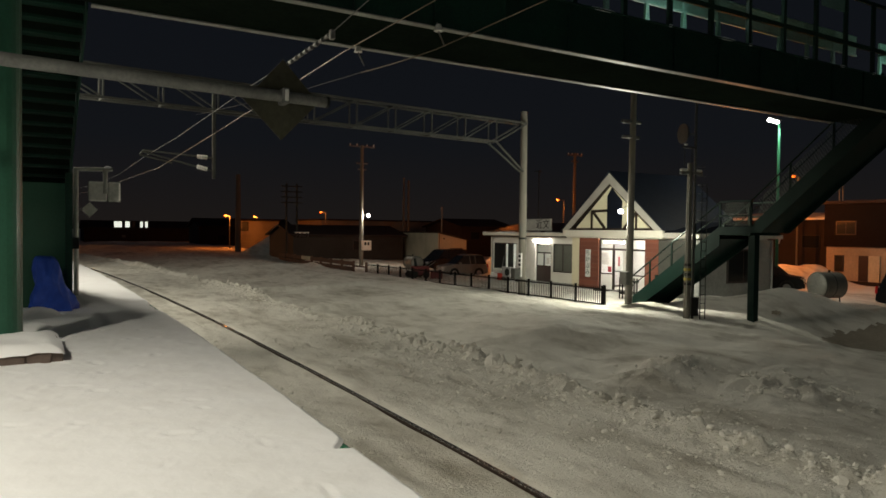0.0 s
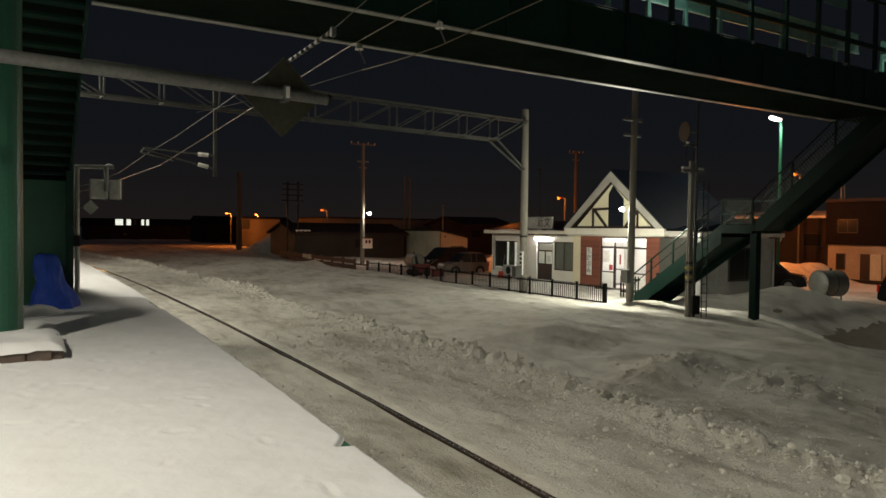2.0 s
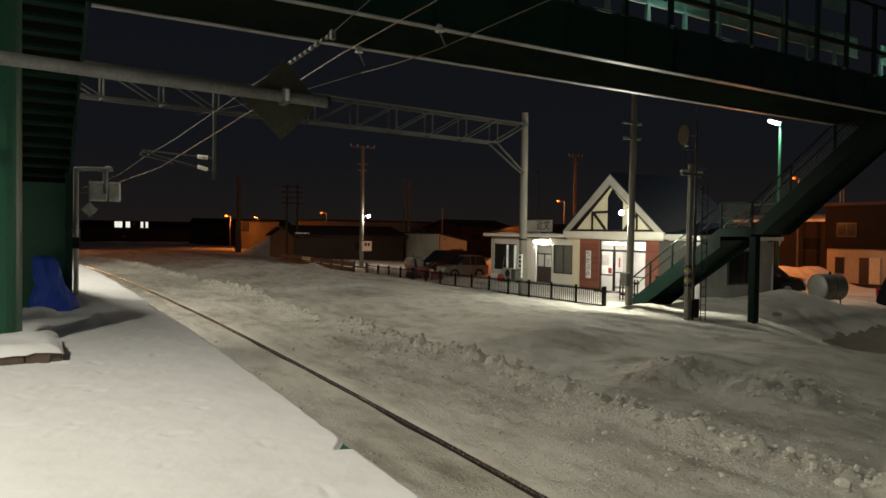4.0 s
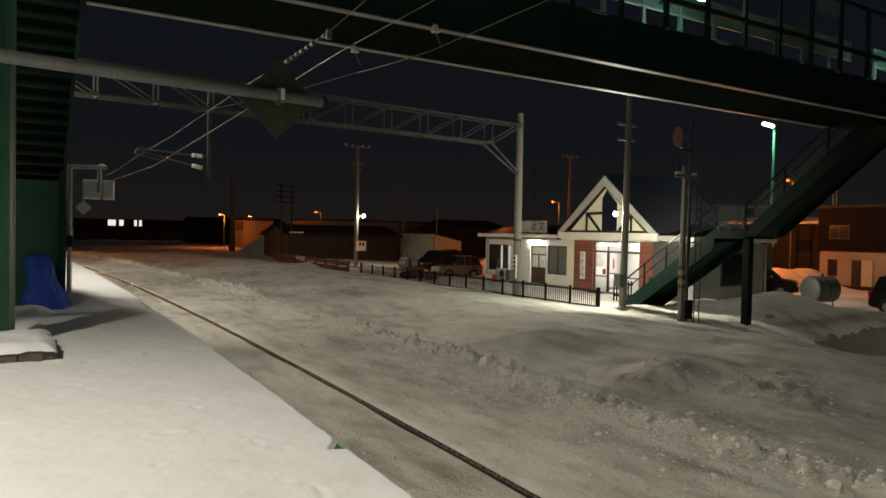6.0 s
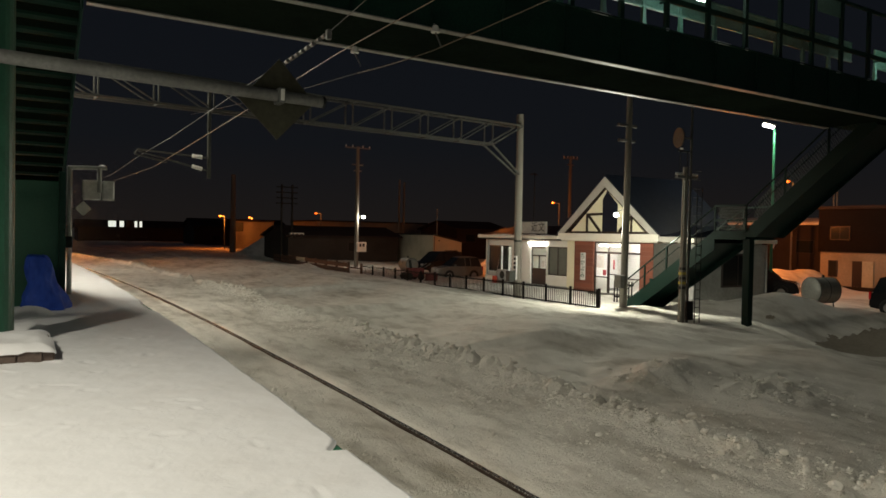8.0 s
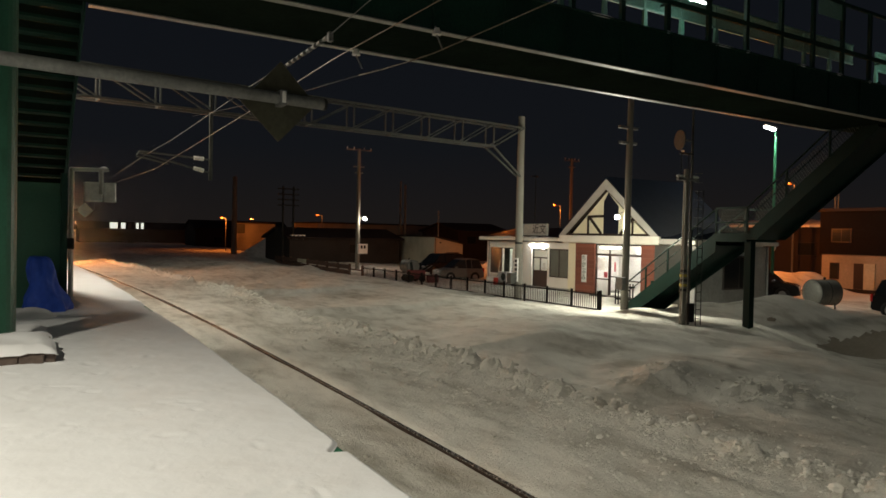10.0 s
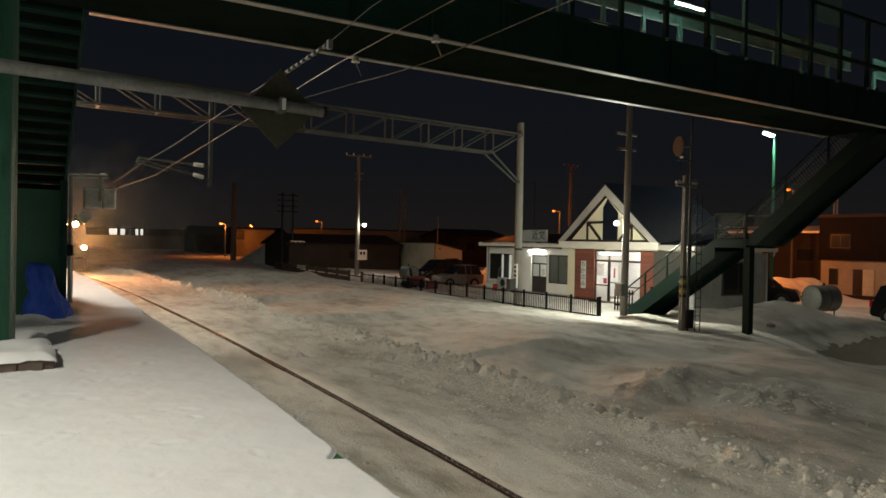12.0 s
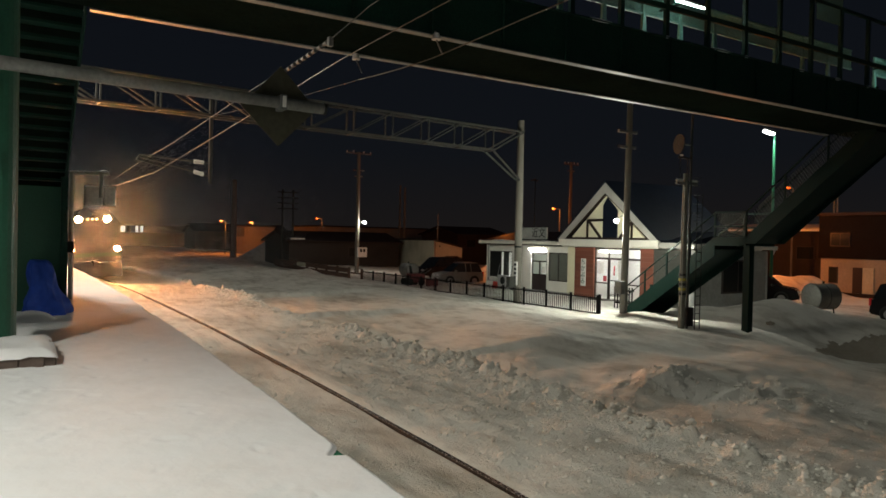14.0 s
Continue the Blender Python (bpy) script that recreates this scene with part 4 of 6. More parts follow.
def gantry():
    t = thing("catenary_gantry", 20.5, 26.3, 0, "pale steel lattice gantry carrying the overhead line on a concrete mast", "catenary gantry", rz=math.degrees(math.atan2(0.1, 0.995)))
    # own axes: x along the beam, towards the mast at 0
    part("mast", rod(B(), (0, 0, -0.7), (0, 0, 8.15), 0.19, 0.155, seg=20), CONCRETE, t, "tall round concrete mast")
    L, zb, zt = -23.6, 6.55, 7.55
    for y in (-0.28, 0.28):
        for z in (zb, zt):
            x1 = -1.95 if z == zb else -0.05
            part("chord", beam(B(), (L, y, z), (x1, y, z + 0.03), 0.075, 0.075), GALV_OLD, t)
    n = 13
    for y in (-0.28, 0.28):
        for i in range(n):
            x = -1.95 - 1.8 * i
            part("vertical", beam(B(), (x, y, zb), (x, y, zt), 0.05, 0.05), GALV_OLD, t)
            if i < n - 1:
                za, zc = (zt, zb) if i < 6 else (zb, zt)
                part("diagonal", beam(B(), (x, y, za), (x - 1.8, y, zc), 0.042, 0.042), GALV_OLD, t)
        part("end_diagonal", beam(B(), (-1.95, y, zb), (-0.1, y, zt), 0.06, 0.06), GALV_OLD, t)
        part("knee_brace", beam(B(), (-1.95, y, zb), (-0.12, y * 0.4, 5.35), 0.07, 0.07), GALV_OLD, t)
    for i in range(n):
        x = -1.95 - 1.8 * i
        for z in (zb, zt):
            part("cross_tie", beam(B(), (x, -0.28, z), (x, 0.28, z), 0.05, 0.05), GALV_OLD, t)
    # drop post and the bracket that steadies the wire
    part("drop_post", beam(B(), (-14.6, 0, 7.5), (-14.6, 0, 4.25), 0.10, 0.10), GALV_OLD, t)
    for a, b in (((-14.6, 0, 4.95), (-16.9, 0, 5.05)), ((-14.6, 0, 4.50), (-16.9, 0, 5.0)), ((-16.9, 0, 5.05), (-17.0, 0, 4.9)), ((-16.0, 0, 4.70), (-17.0, 0, 4.9))):
        part("bracket_tube", rod(B(), a, b, 0.028, seg=8), GALV_OLD, t)
    for a, b in (((-14.85, 0, 4.96), (-15.20, 0, 4.975)), ((-14.85, 0, 4.56), (-15.20, 0, 4.64))):
        bm = B()
        a, b = Vector(a), Vector(b)
        for k in range(6):
            p = a.lerp(b, k / 6)
            rod(bm, p, p + (b - a) / 12, 0.075, 0.06, seg=12)
        part("insulator", bm, PORCELAIN, t, "white ribbed insulator")
    part("number_plate", box(B(), -0.26, -0.19, -0.20, 0.02, 0.45, 1.55), SIGN_WHITE, t, "white notice with dark characters")
    for k in range(5):
        part("plate_bar", box(B(), -0.265, -0.259, -0.16, -0.02, 0.55 + 0.2 * k, 0.67 + 0.2 * k), SIGN_BLACK, t)
    part("control_box", box(B(), -0.62, -0.25, -0.15, 0.12, 0.35, 0.85, 0.01), GALV_OLD, t)
    part("strap", rod(B(), (0, 0, 2.2), (0, 0, 2.28), 0.192, seg=20), DARK_STEEL, t)


gantry()


def wire(name, pts, r, material, label, smooth_n=1):
    """A hung wire through the given places."""
    cu = bpy.data.curves.new(name, "CURVE")
    cu.dimensions, cu.bevel_depth, cu.bevel_resolution = "3D", r, 2
    sp = cu.splines.new("POLY")
    sp.points.add(len(pts) - 1)
    for p, q in zip(sp.points, pts):
        p.co = (*q, 1)
    cu.materials.append(material)
    return tagged(new(name, cu), label, "overhead wire")


def sag(a, b, drop, n=12):
    a, b = Vector(a), Vector(b)
    return [a.lerp(b, i / n) - Vector((0, 0, drop * 4 * (i / n) * (1 - i / n))) for i in range(n + 1)]


def overhead():
    far = [Vector((4.24, 35.0, 4.62)), Vector((4.3, 45.0, 4.69))] + [arc(s, -0.6, 4.78) for s in (40, 80, 130)]
    wire("contact_wire", [(4.05, -25, 5.5), (4.0, -2, 5.20), (3.95, 9.2, 4.99), (3.95, 13.1, 4.82), (3.95, 17.45, 4.64), (3.97, 23.5, 4.42)] + far, 0.0065, WIRE, "copper contact wire over the track")
    wire("carrier_wire", [(4.0, -25, 5.9), (3.95, -2, 5.7), (3.9, 8.16, 5.46), (3.9, 9.64, 5.30), (3.93, 13.4, 5.26), (3.95, 16.6, 5.17), (3.95, 20.8, 5.04), (3.97, 26.1, 5.0)] + [p + Vector((0, 0, 0.35)) for p in far], 0.0065, PIPE, "carrier wire over the track")
    # strain insulator in the carrier wire under the bridge
    t = thing("strain_insulator", 3.9, 10.0, 5.29, "ribbed strain insulator in the carrier wire under the bridge", "insulator")
    for k in range(9):
        p = Vector((0, -0.45 + 0.22 * k, 0.015 - 0.008 * k))
        part("shed_disc", rod(B(), p, p + Vector((0, 0.12, -0.004)), 0.036, 0.028, seg=10), PIPE, t)
    part("clamp", box(B(), -0.035, 0.035, -0.60, -0.52, -0.07, 0.07, 0.01), PIPE, t, "weathered clamp")
    wire("feeder_wire", sag((5.75, 12.45, 5.55), (6.2, 10.4, 5.62), 0.02) + [Vector((6.6, 6, 5.9)), Vector((7.0, -10, 6.2))], 0.010, WIRE, "feeder wire slung under the footbridge")
    wire("feeder_wire", [(5.75, 12.45, 5.55), (5.6, 16, 5.7), (5.4, 25, 6.4)], 0.007, BLACK_WIRE, "thin dark feeder wire beyond the bridge")
    for x, y, z in ((5.64, 12.36, 5.90), (6.2, 10.34, 5.91)):
        g = thing("bridge_insulator", x, y, z, "white porcelain bell insulator under the bridge girder", "insulator")
        bm = rod(B(), (0, 0, 0.0), (0, 0, 0.11), 0.08, 0.045, seg=18)
        part("bell", bm, PORCELAIN, g, smooth=False)
        part("rod", rod(B(), (0, 0, 0.10), (0, 0.05, 0.15), 0.018), GALV, g)
        part("hook", rod(B(), (0, 0, 0.0), (0.13, 0, -0.24), 0.014), GALV, g)


overhead()

# ---- station building ----
SX, SY, SZ = 25.7, 28.6, -0.35         # facade plane, its reference point, its ground


def station():
    t = thing("station_building", SX, SY, SZ, "small cream station building with a half-timbered gable, lit at night", "station building")
    # own axes: x into the building, y along the facade away from the camera, z up

    def wall(y0, y1, z0, z1, m=WALL_WHITE, x0=0.0, x1=0.18, name="wall", label=""):
        return part(name, box(B(), x0, x1, y0, y1, z0, z1), m, t, label)
    H = 2.62
    # front wall in pieces round the openings
    wall(7.3, 7.42, 0, H)
    wall(4.95, 7.3, 0, 0.62)
    wall(4.95, 7.3, 2.24, H)
    wall(3.15, 4.95, 0, H)
    wall(1.78, 3.15, 2.24, H)
    wall(1.66, 1.78, 0, H)
    wall(0.06, 1.66, 0, 0.68)
    wall(0.06, 1.66, 2.27, H)
    wall(-0.54, 0.06, 0, H, GABLE_CREAM, label="cream corner panel")
    wall(-1.96, -0.54, 0, H, BRICK, -0.03, 0.20, "brick_pier", "red brick pier")
    wall(-5.86, -5.07, 0, H, BRICK, -0.03, 0.20, "brick_pier", "red brick pier")
    wall(-7.9, -5.86, 0, H, WALL_SHADED, label="wall behind the stair, coloured dark for the shade on it")
    part("plinth", box(B(), -0.02, 0.0, 0.0, 7.42, -0.2, 0.12), WALL_GREY, t, "grey plinth")
    # side and back walls, ceiling
    part("side_wall", box(B(), 0.0, 5.2, 7.42, 7.55, 0, H), WALL_WHITE, t)
    part("back_wall", box(B(), 5.05, 5.2, -7.9, 7.42, 0, H), WALL_GREY, t)
    part("room_back_wall", box(B(), 3.4, 3.5, -7.8, 7.4, 0, H - 0.01), INSIDE, t, "pale inside wall")
    part("partition", box(B(), 0.19, 3.4, -0.3, -0.2, 0, H - 0.01), INSIDE, t)
    part("partition", box(B(), 0.19, 3.4, -6.2, -6.1, 0, H - 0.01), INSIDE, t)
    part("inside_floor", box(B(), 0.19, 3.4, -7.8, 7.4, -0.05, 0.02), PLATFORM, t)
    part("inside_ceiling", box(B(), 0.0, 5.2, -7.9, 7.42, H, H + 0.06), INSIDE, t)
    # end wall beside the stair, with its window
    part("end_wall", box(B(), 0.0, 5.2, -8.15, -7.9, -0.2, H), WALL_GREY, t, "grey sided end wall")
    part("end_eave", box(B(), -0.42, 5.6, -8.45, -7.9, H + 0.06, H + 0.24, 0.015), TRIM_WHITE, t)
    w = part("end_window", box(B(), 1.85, 4.15, -8.20, -8.15, 0.66, 2.20), FRAME, t, "dark framed end window")
    part("pane", box(B(), 1.93, 2.96, -8.212, -8.20, 0.74, 2.12), WINDOW_DARK, w)
    part("pane", box(B(), 3.04, 4.07, -8.212, -8.20, 0.74, 2.12), WINDOW_DARK, w)
    part("end_downpipe", rod(B(), (5.1, -8.22, -0.1), (5.1, -8.22, H), 0.045), WALL_GREY, t)
    # flat eaves with a snowy edge
    part("eave", box(B(), -0.45, 5.5, 0.36, 7.85, H + 0.06, H + 0.24, 0.015), TRIM_WHITE, t, "pale fascia of the low roof")
    # greyer barge board paint here stands in for the stair's shade
    part("eave", box(B(), -0.41, 5.5, -7.9, -6.46, H + 0.06, H + 0.30, 0.015), BARGE, t)
    part("soffit", box(B(), -0.40, 0.0, 0.5, 7.8, H + 0.0, H + 0.058), TIMBER, t, "dark soffit line")
    part("roof_slope", prism(B(), [(-0.35, H + 0.245), (5.4, H + 0.245), (5.4, H + 0.50), (2.6, H + 0.85)], 1, 0.6, 7.8), ROOF, t, "dark low roof")
    part("roof_slope", prism(B(), [(-0.35, H + 0.305), (5.4, H + 0.305), (5.4, H + 0.50), (2.6, H + 0.85)], 1, -7.9, -6.1), ROOF, t, "dark low roof")
    xs, ys = np.linspace(-0.47, 0.5, 8), np.linspace(0.6, 7.83, 60)
    s = sheet("roof_snow", xs, ys, lambda gx, gy: H + 0.24 + 0.09 * np.clip(0.45 + 1.6 * fbm(gx * 1.0 + 4, gy * 1.3, 3), -0.2, 1) * smooth(-0.49, -0.40, gx) + 0.10 * np.clip(gx, 0, 1), SNOW_CLEAN)
    s.parent = t
    # gable: y centre -2.66, half width 3.32, apex at 5.85
    gc, gw, gz, ga = -3.05, 3.40, 2.68, 5.84
    gx = -0.42
    tri = [(gc - 2.62, gz + 0.32), (gc, ga - 0.62), (gc + 2.62, gz + 0.32)]
    part("gable_wall", prism(B(), tri, 0, gx + 0.10, gx + 0.20), GABLE_CREAM, t, "cream gable")
    part("fascia", box(B(), gx, gx + 0.14, gc - gw, gc + gw, gz, gz + 0.34, 0.012), TRIM_WHITE, t, "broad white fascia")
    for sgn in (-1, 1):
        o = [(gc + sgn * gw, gz + 0.34), (gc, ga), (gc, ga - 0.50), (gc + sgn * (gw - 0.46), gz + 0.34)]
        part("barge_board", prism(B(), o, 0, gx - 0.03, gx + 0.12), BARGE, t, "grey-white barge board")
        o = [(gc + sgn * (gw - 0.46), gz + 0.345), (gc, ga - 0.50), (gc, ga - 0.59), (gc + sgn * (gw - 0.58), gz + 0.345)]
        part("inner_timber", prism(B(), o, 0, gx + 0.02, gx + 0.115), TIMBER, t)
        o = [(gc + sgn * (gw + 0.03), gz + 0.33), (gc, ga + 0.03), (gc, ga + 0.12), (gc + sgn * (gw + 0.12), gz + 0.33)]
        part("gable_roof", prism(B(), o, 0, gx - 0.05, 5.4), ROOF, t, "dark blue roof sheet")
    fz = gz + 0.34

    def timber(y0, z0, y1, z1, w=0.13):
        part("timber", beam(B(), (gx + 0.07, y0, z0), (gx + 0.07, y1, z1), 0.06, w), TIMBER, t, "dark decorative timber")
    timber(gc - 2.75, fz + 0.055, gc + 2.75, fz + 0.055, 0.11)
    timber(gc + 1.26, fz + 0.1, gc + 1.26, fz + 0.98)
    timber(gc + 1.31, fz + 0.96, gc + 0.18, fz + 0.98)
    timber(gc + 1.16, fz + 0.90, gc + 0.34, fz + 0.10)
    timber(gc - 1.74, fz + 0.1, gc - 1.74, fz + 0.92)
    timber(gc - 0.95, fz + 0.10, gc - 1.68, fz + 0.80)
    part("gable_panel", prism(B(), [(gc - 0.80, fz + 0.10), (gc + 0.18, fz + 0.10), (gc + 0.18, ga - 1.12), (gc - 0.10, ga - 0.72), (gc - 0.80, ga - 1.38)], 0, gx + 0.05, gx + 0.098), ROOF, t, "dark blue-grey gable panel")
    part("gable_soffit", box(B(), gx + 0.14, 0.0, gc - gw + 0.1, gc + gw - 0.1, gz - 0.05, gz + 0.0), TRIM_WHITE, t)
    # left window of two lights
    w = part("window", box(B(), 0.06, 0.10, 4.98, 7.27, 0.64, 0.70), FRAME, t, "sliding window with dark frame")
    for y0, y1, z0, z1 in ((4.98, 7.27, 2.17, 2.23), (4.98, 5.04, 0.70, 2.17), (7.21, 7.27, 0.70, 2.17), (6.09, 6.15, 0.70, 2.17)):
        part("window_frame", box(B(), 0.06, 0.10, y0, y1, z0, z1), FRAME, w)
    part("pane", box(B(), 0.075, 0.085, 6.15, 7.21, 0.70, 2.17), WINDOW_DARK, w)
    part("pane", box(B(), 0.075, 0.085, 5.04, 6.09, 0.70, 2.17), GLASS, w)
    part("blind", box(B(), 0.25, 0.26, 5.55, 6.10, 0.7, 2.2), CURTAIN, w)
    # second window, blind drawn
    w = part("window", box(B(), 0.05, 0.10, 0.08, 1.64, 0.69, 0.75), FRAME, t, "sliding window with a drawn blind")
    for y0, y1, z0, z1 in ((0.08, 1.64, 2.20, 2.26), (0.08, 0.14, 0.75, 2.20), (1.58, 1.64, 0.75, 2.20), (0.83, 0.89, 0.75, 2.20)):
        part("window_frame", box(B(), 0.05, 0.10, y0, y1, z0, z1), FRAME, w)
    part("pane", box(B(), 0.07, 0.08, 0.14, 0.83, 0.75, 2.20), CURTAIN, w, "pale glass backed by a blind")
    part("pane", box(B(), 0.07, 0.08, 0.89, 1.58, 0.75, 2.20), CURTAIN, w)
    # side door with a lamp over it
    d = part("side_door", box(B(), 0.07, 0.12, 1.80, 3.13, 0.0, 1.02), DOOR_BROWN, t, "brown door with glazed upper half")
    for y0, y1, z0, z1 in ((1.80, 3.13, 2.16, 2.23), (1.80, 1.87, 1.02, 2.16), (3.06, 3.13, 1.02, 2.16), (1.87, 3.06, 1.70, 1.77), (2.44, 2.50, 1.02, 1.70)):
        part("door_frame", box(B(), 0.06, 0.13, y0, y1, z0, z1), FRAME, d)
    for y0, y1, z0, z1 in ((1.87, 2.44, 1.02, 1.70), (2.50, 3.06, 1.02, 1.70), (1.87, 3.06, 1.77, 2.16)):
        part("pane", box(B(), 0.09, 0.10, y0, y1, z0, z1), FROSTED, d)
    part("notice", box(B(), 0.08, 0.088, 2.02, 2.26, 1.10, 1.45), POSTER, d)
    # entrance doors
    d = part("entrance", box(B(), 0.05, 0.12, -5.07, -1.96, 2.03, 2.11), STEEL_FRAME, t, "glazed aluminium entrance front")
    part("transom", box(B(), 0.05, 0.12, -5.07, -1.96, 2.54, H), STEEL_FRAME, d)
    for y in (-1.99, -2.95, -3.85, -4.02, -5.04):
        part("door_frame", box(B(), 0.04, 0.12, y - 0.045, y + 0.045, 0.0, 2.56), STEEL_FRAME, d)
    for y0, y1 in ((-2.89, -2.03), (-5.0, -4.06)):
        part("mid_rail", box(B(), 0.05, 0.11, y0, y1, 0.80, 0.86), STEEL_FRAME, d)
        part("pane", box(B(), 0.075, 0.082, y0, y1, 0.86, 2.03), GLASS, d)
        part("pane", box(B(), 0.075, 0.082, y0, y1, 0.05, 0.80), FROSTED, d)
    for y0, y1 in ((-3.82, -3.06),):
        part("pane", box(B(), 0.075, 0.082, y0, y1, 0.08, 2.03), GLASS, d)
        part("push_bar", box(B(), 0.03, 0.06, y0, y1, 0.96, 1.02), GALV, d)
    part("pane", box(B(), 0.075, 0.082, -5.0, -2.03, 2.11, 2.54), FROSTED, d)
    part("door_sill", box(B(), -0.35, 0.2, -5.1, -1.95, -0.05, 0.05), PLATFORM, d)
    # lamps under the eaves
    for y in (2.55, -3.15):
        l = part("wall_lamp", box(B(), -0.16, -0.06, y - 0.72, y + 0.72, 2.47, 2.55, 0.01), BOX_WHITE, t, "white batten lamp")
        part("tube", rod(B(), (-0.11, y - 0.66, 2.43), (-0.11, y + 0.66, 2.43), 0.035, seg=10), TUBE, l, "lit fluorescent tube")
    # hanging name board, with the station's name in kana
    s = part("name_board", box(B(), -0.075, -0.035, -1.40, -1.05, 0.60, 2.02, 0.008), SIGN_WHITE, t, "tall white name board")
    for k, ch in enumerate("ちかぶみ"):
        lettering("letter", ch, 0.33, Matrix.Translation((-0.08, -1.225, 1.83 - 0.33 * k)) @ pose(0, 0, 0, 90, 0, -90), SIGN_GREEN, s)
    # name board on the roof edge
    s = part("roof_sign", box(B(), -0.25, -0.15, 1.55, 3.85, H + 0.36, H + 1.02, 0.01), ROOF_SIGN, t, "white roof sign with dark characters")
    for y, ch in ((2.55, "近"), (1.95, "文")):
        lettering("letter", ch, 0.58, Matrix.Translation((-0.256, y, H + 0.69)) @ pose(0, 0, 0, 90, 0, -90), SIGN_BLACK, s)
    for y in (1.75, 3.65):
        part("sign_leg", box(B(), -0.24, -0.16, y - 0.04, y + 0.04, H + 0.2, H + 0.37), DARK_STEEL, s)
    # inside: counter, posters
    part("poster", box(B(), 3.37, 3.395, -3.4, -2.5, 0.9, 1.8), POSTER, t)
    part("poster", box(B(), 3.37, 3.395, -4.6, -3.9, 0.9, 1.9), POSTER_RED, t)
    part("door_notice", box(B(), 0.06, 0.07, -3.36, -3.26, 1.25, 1.72), POSTER_RED, d)
    part("window_poster", box(B(), 0.060, 0.066, -2.62, -2.10, 1.30, 1.92), POSTER, d, "pale poster on the glass")
    part("window_poster", box(B(), 0.060, 0.066, -2.80, -2.56, 0.92, 1.20), POSTER_RED, d, "small red poster on the glass")
    part("meeting_stile", box(B(), 0.035, 0.055, -3.04, -2.88, 0.0, 2.05), DOOR_BROWN, d, "dark brown door stile")
    part("meeting_stile", box(B(), 0.035, 0.055, -4.02, -3.82, 0.0, 2.05), DOOR_BROWN, d, "dark brown door stile")
    part("door_rail", box(B(), 0.03, 0.049, -5.05, -1.98, 2.02, 2.12), DOOR_BROWN, d)
    part("bench", box(B(), 2.7, 3.2, -5.6, -4.3, 0.1, 0.5, 0.03), MATS["red_poster"], t)
    # heat pump and boxes under the far window
    c = part("heat_pump", box(B(), -0.42, -0.12, 5.0, 5.8, 0.18, 0.80, 0.015), WALL_GREY, t, "grey outdoor heat pump unit")
    part("fan_grille", rod(B(), (-0.43, 5.28, 0.49), (-0.421, 5.28, 0.49), 0.23, seg=20), DARK_STEEL, c)
    part("storage_box", box(B(), -0.5, -0.05, 6.05, 6.9, 0.0, 0.42, 0.02), BOX_WHITE, t, "pale storage box")
    part("wall_vent", box(B(), -0.05, 0.0, 4.2, 4.5, 1.9, 2.2, 0.01), WALL_GREY, t)
    # tools against the wall
    part("downpipe", rod(B(), (-0.08, 7.25, 0), (-0.08, 7.25, H), 0.04), WALL_GREY, t)
    return t


station()


def leaning_tool(x, y, kind):
    t = thing("snow_shovel", x, y, -0.36, "snow shovel leaning on the station wall", "shovel")
    part("handle", rod(B(), (0, 0, 0.35), (0.32, 0.1, 1.45), 0.016), GALV, t)
    part("blade", box(B(), -0.10, -0.06, -0.22, 0.22, 0.0, 0.42, 0.01), kind, t)


for k, yy in enumerate((33.1, 32.6, 34.4)):
    leaning_tool(25.2, yy, (SIGN_WHITE, GALV, RED_EDGE)[k])


def bench_rack(x, y):
    t = thing("picket_gate", x, y, -0.40, "short dark picket gate by the station entrance", "gate", rz=8)
    for z in (0.25, 0.80):
        part("rail", box(B(), -0.03, 0.03, -1.5, -0.5, z, z + 0.07), FENCE, t)
    for i in range(7):
        yy = -1.45 + 0.15 * i
        part("picket", box(B(), -0.055, -0.03, yy - 0.03, yy + 0.03, 0.05, 0.98), FENCE, t)


bench_rack(22.9, 23.0)


def fence_panel():
    """One bay of dark picket fence, with its posts."""
    t = thing("picket_fence", 20.2, 20.7, -0.42, "dark picket fence bay standing in banked snow", "fence", "fence along the forecourt")
    for y in (0.0,):
        part("post", box(B(), -0.045, 0.045, y - 0.045, y + 0.045, -0.3, 0.84, 0.008), FENCE, t)
    for z in (0.08, 0.68):
        part("rail", box(B(), -0.025, 0.005, 0.06, 1.54, z, z + 0.05), FENCE, t)
    for i in range(12):
        y = 0.125 + 0.1225 * i
        part("picket", box(B(), -0.037, -0.025, y - 0.016, y + 0.016, 0.0, 0.80), FENCE, t)
    return t


bay = fence_panel()
for i in range(1, 14):
    copy_thing(bay, pose(20.2 + 0.02 * i, 20.7 + 1.6 * i, -0.42 - 0.004 * i))
t_end = thing("fence_post", 20.2, 20.6, -0.4, "dark end post of the picket fence", "fence post")
part("post", box(B(), -0.05, 0.05, -0.05, 0.05, -0.3, 0.85, 0.008), FENCE, t_end)


def old_fence():
    """Low board fence further along, with gaps and one paler board."""
    for i in range(9):
        y = 43.5 + 2.4 * i
        x = 20.6 + 0.14 * i
        t = thing("board_fence", x, y, -0.45, "low weathered board fence bay in snow", "fence", "old board fence")
        part("post", box(B(), -0.07, 0.07, -0.07, 0.07, -0.3, 0.85), FENCE_OLD, t)
        if i not in (0,):
            for k, z in enumerate((0.1, 0.48)):
                part("board", box(B(), -0.03, 0.03, 0.07, 2.34, z, z + 0.30), FENCE_OLD if (i, k) != (5, 1) else HOUSE_PALE, t)
        else:
            part("rail", box(B(), -0.03, 0.03, 0.07, 2.34, 0.45, 0.55), FENCE_OLD, t)


old_fence()


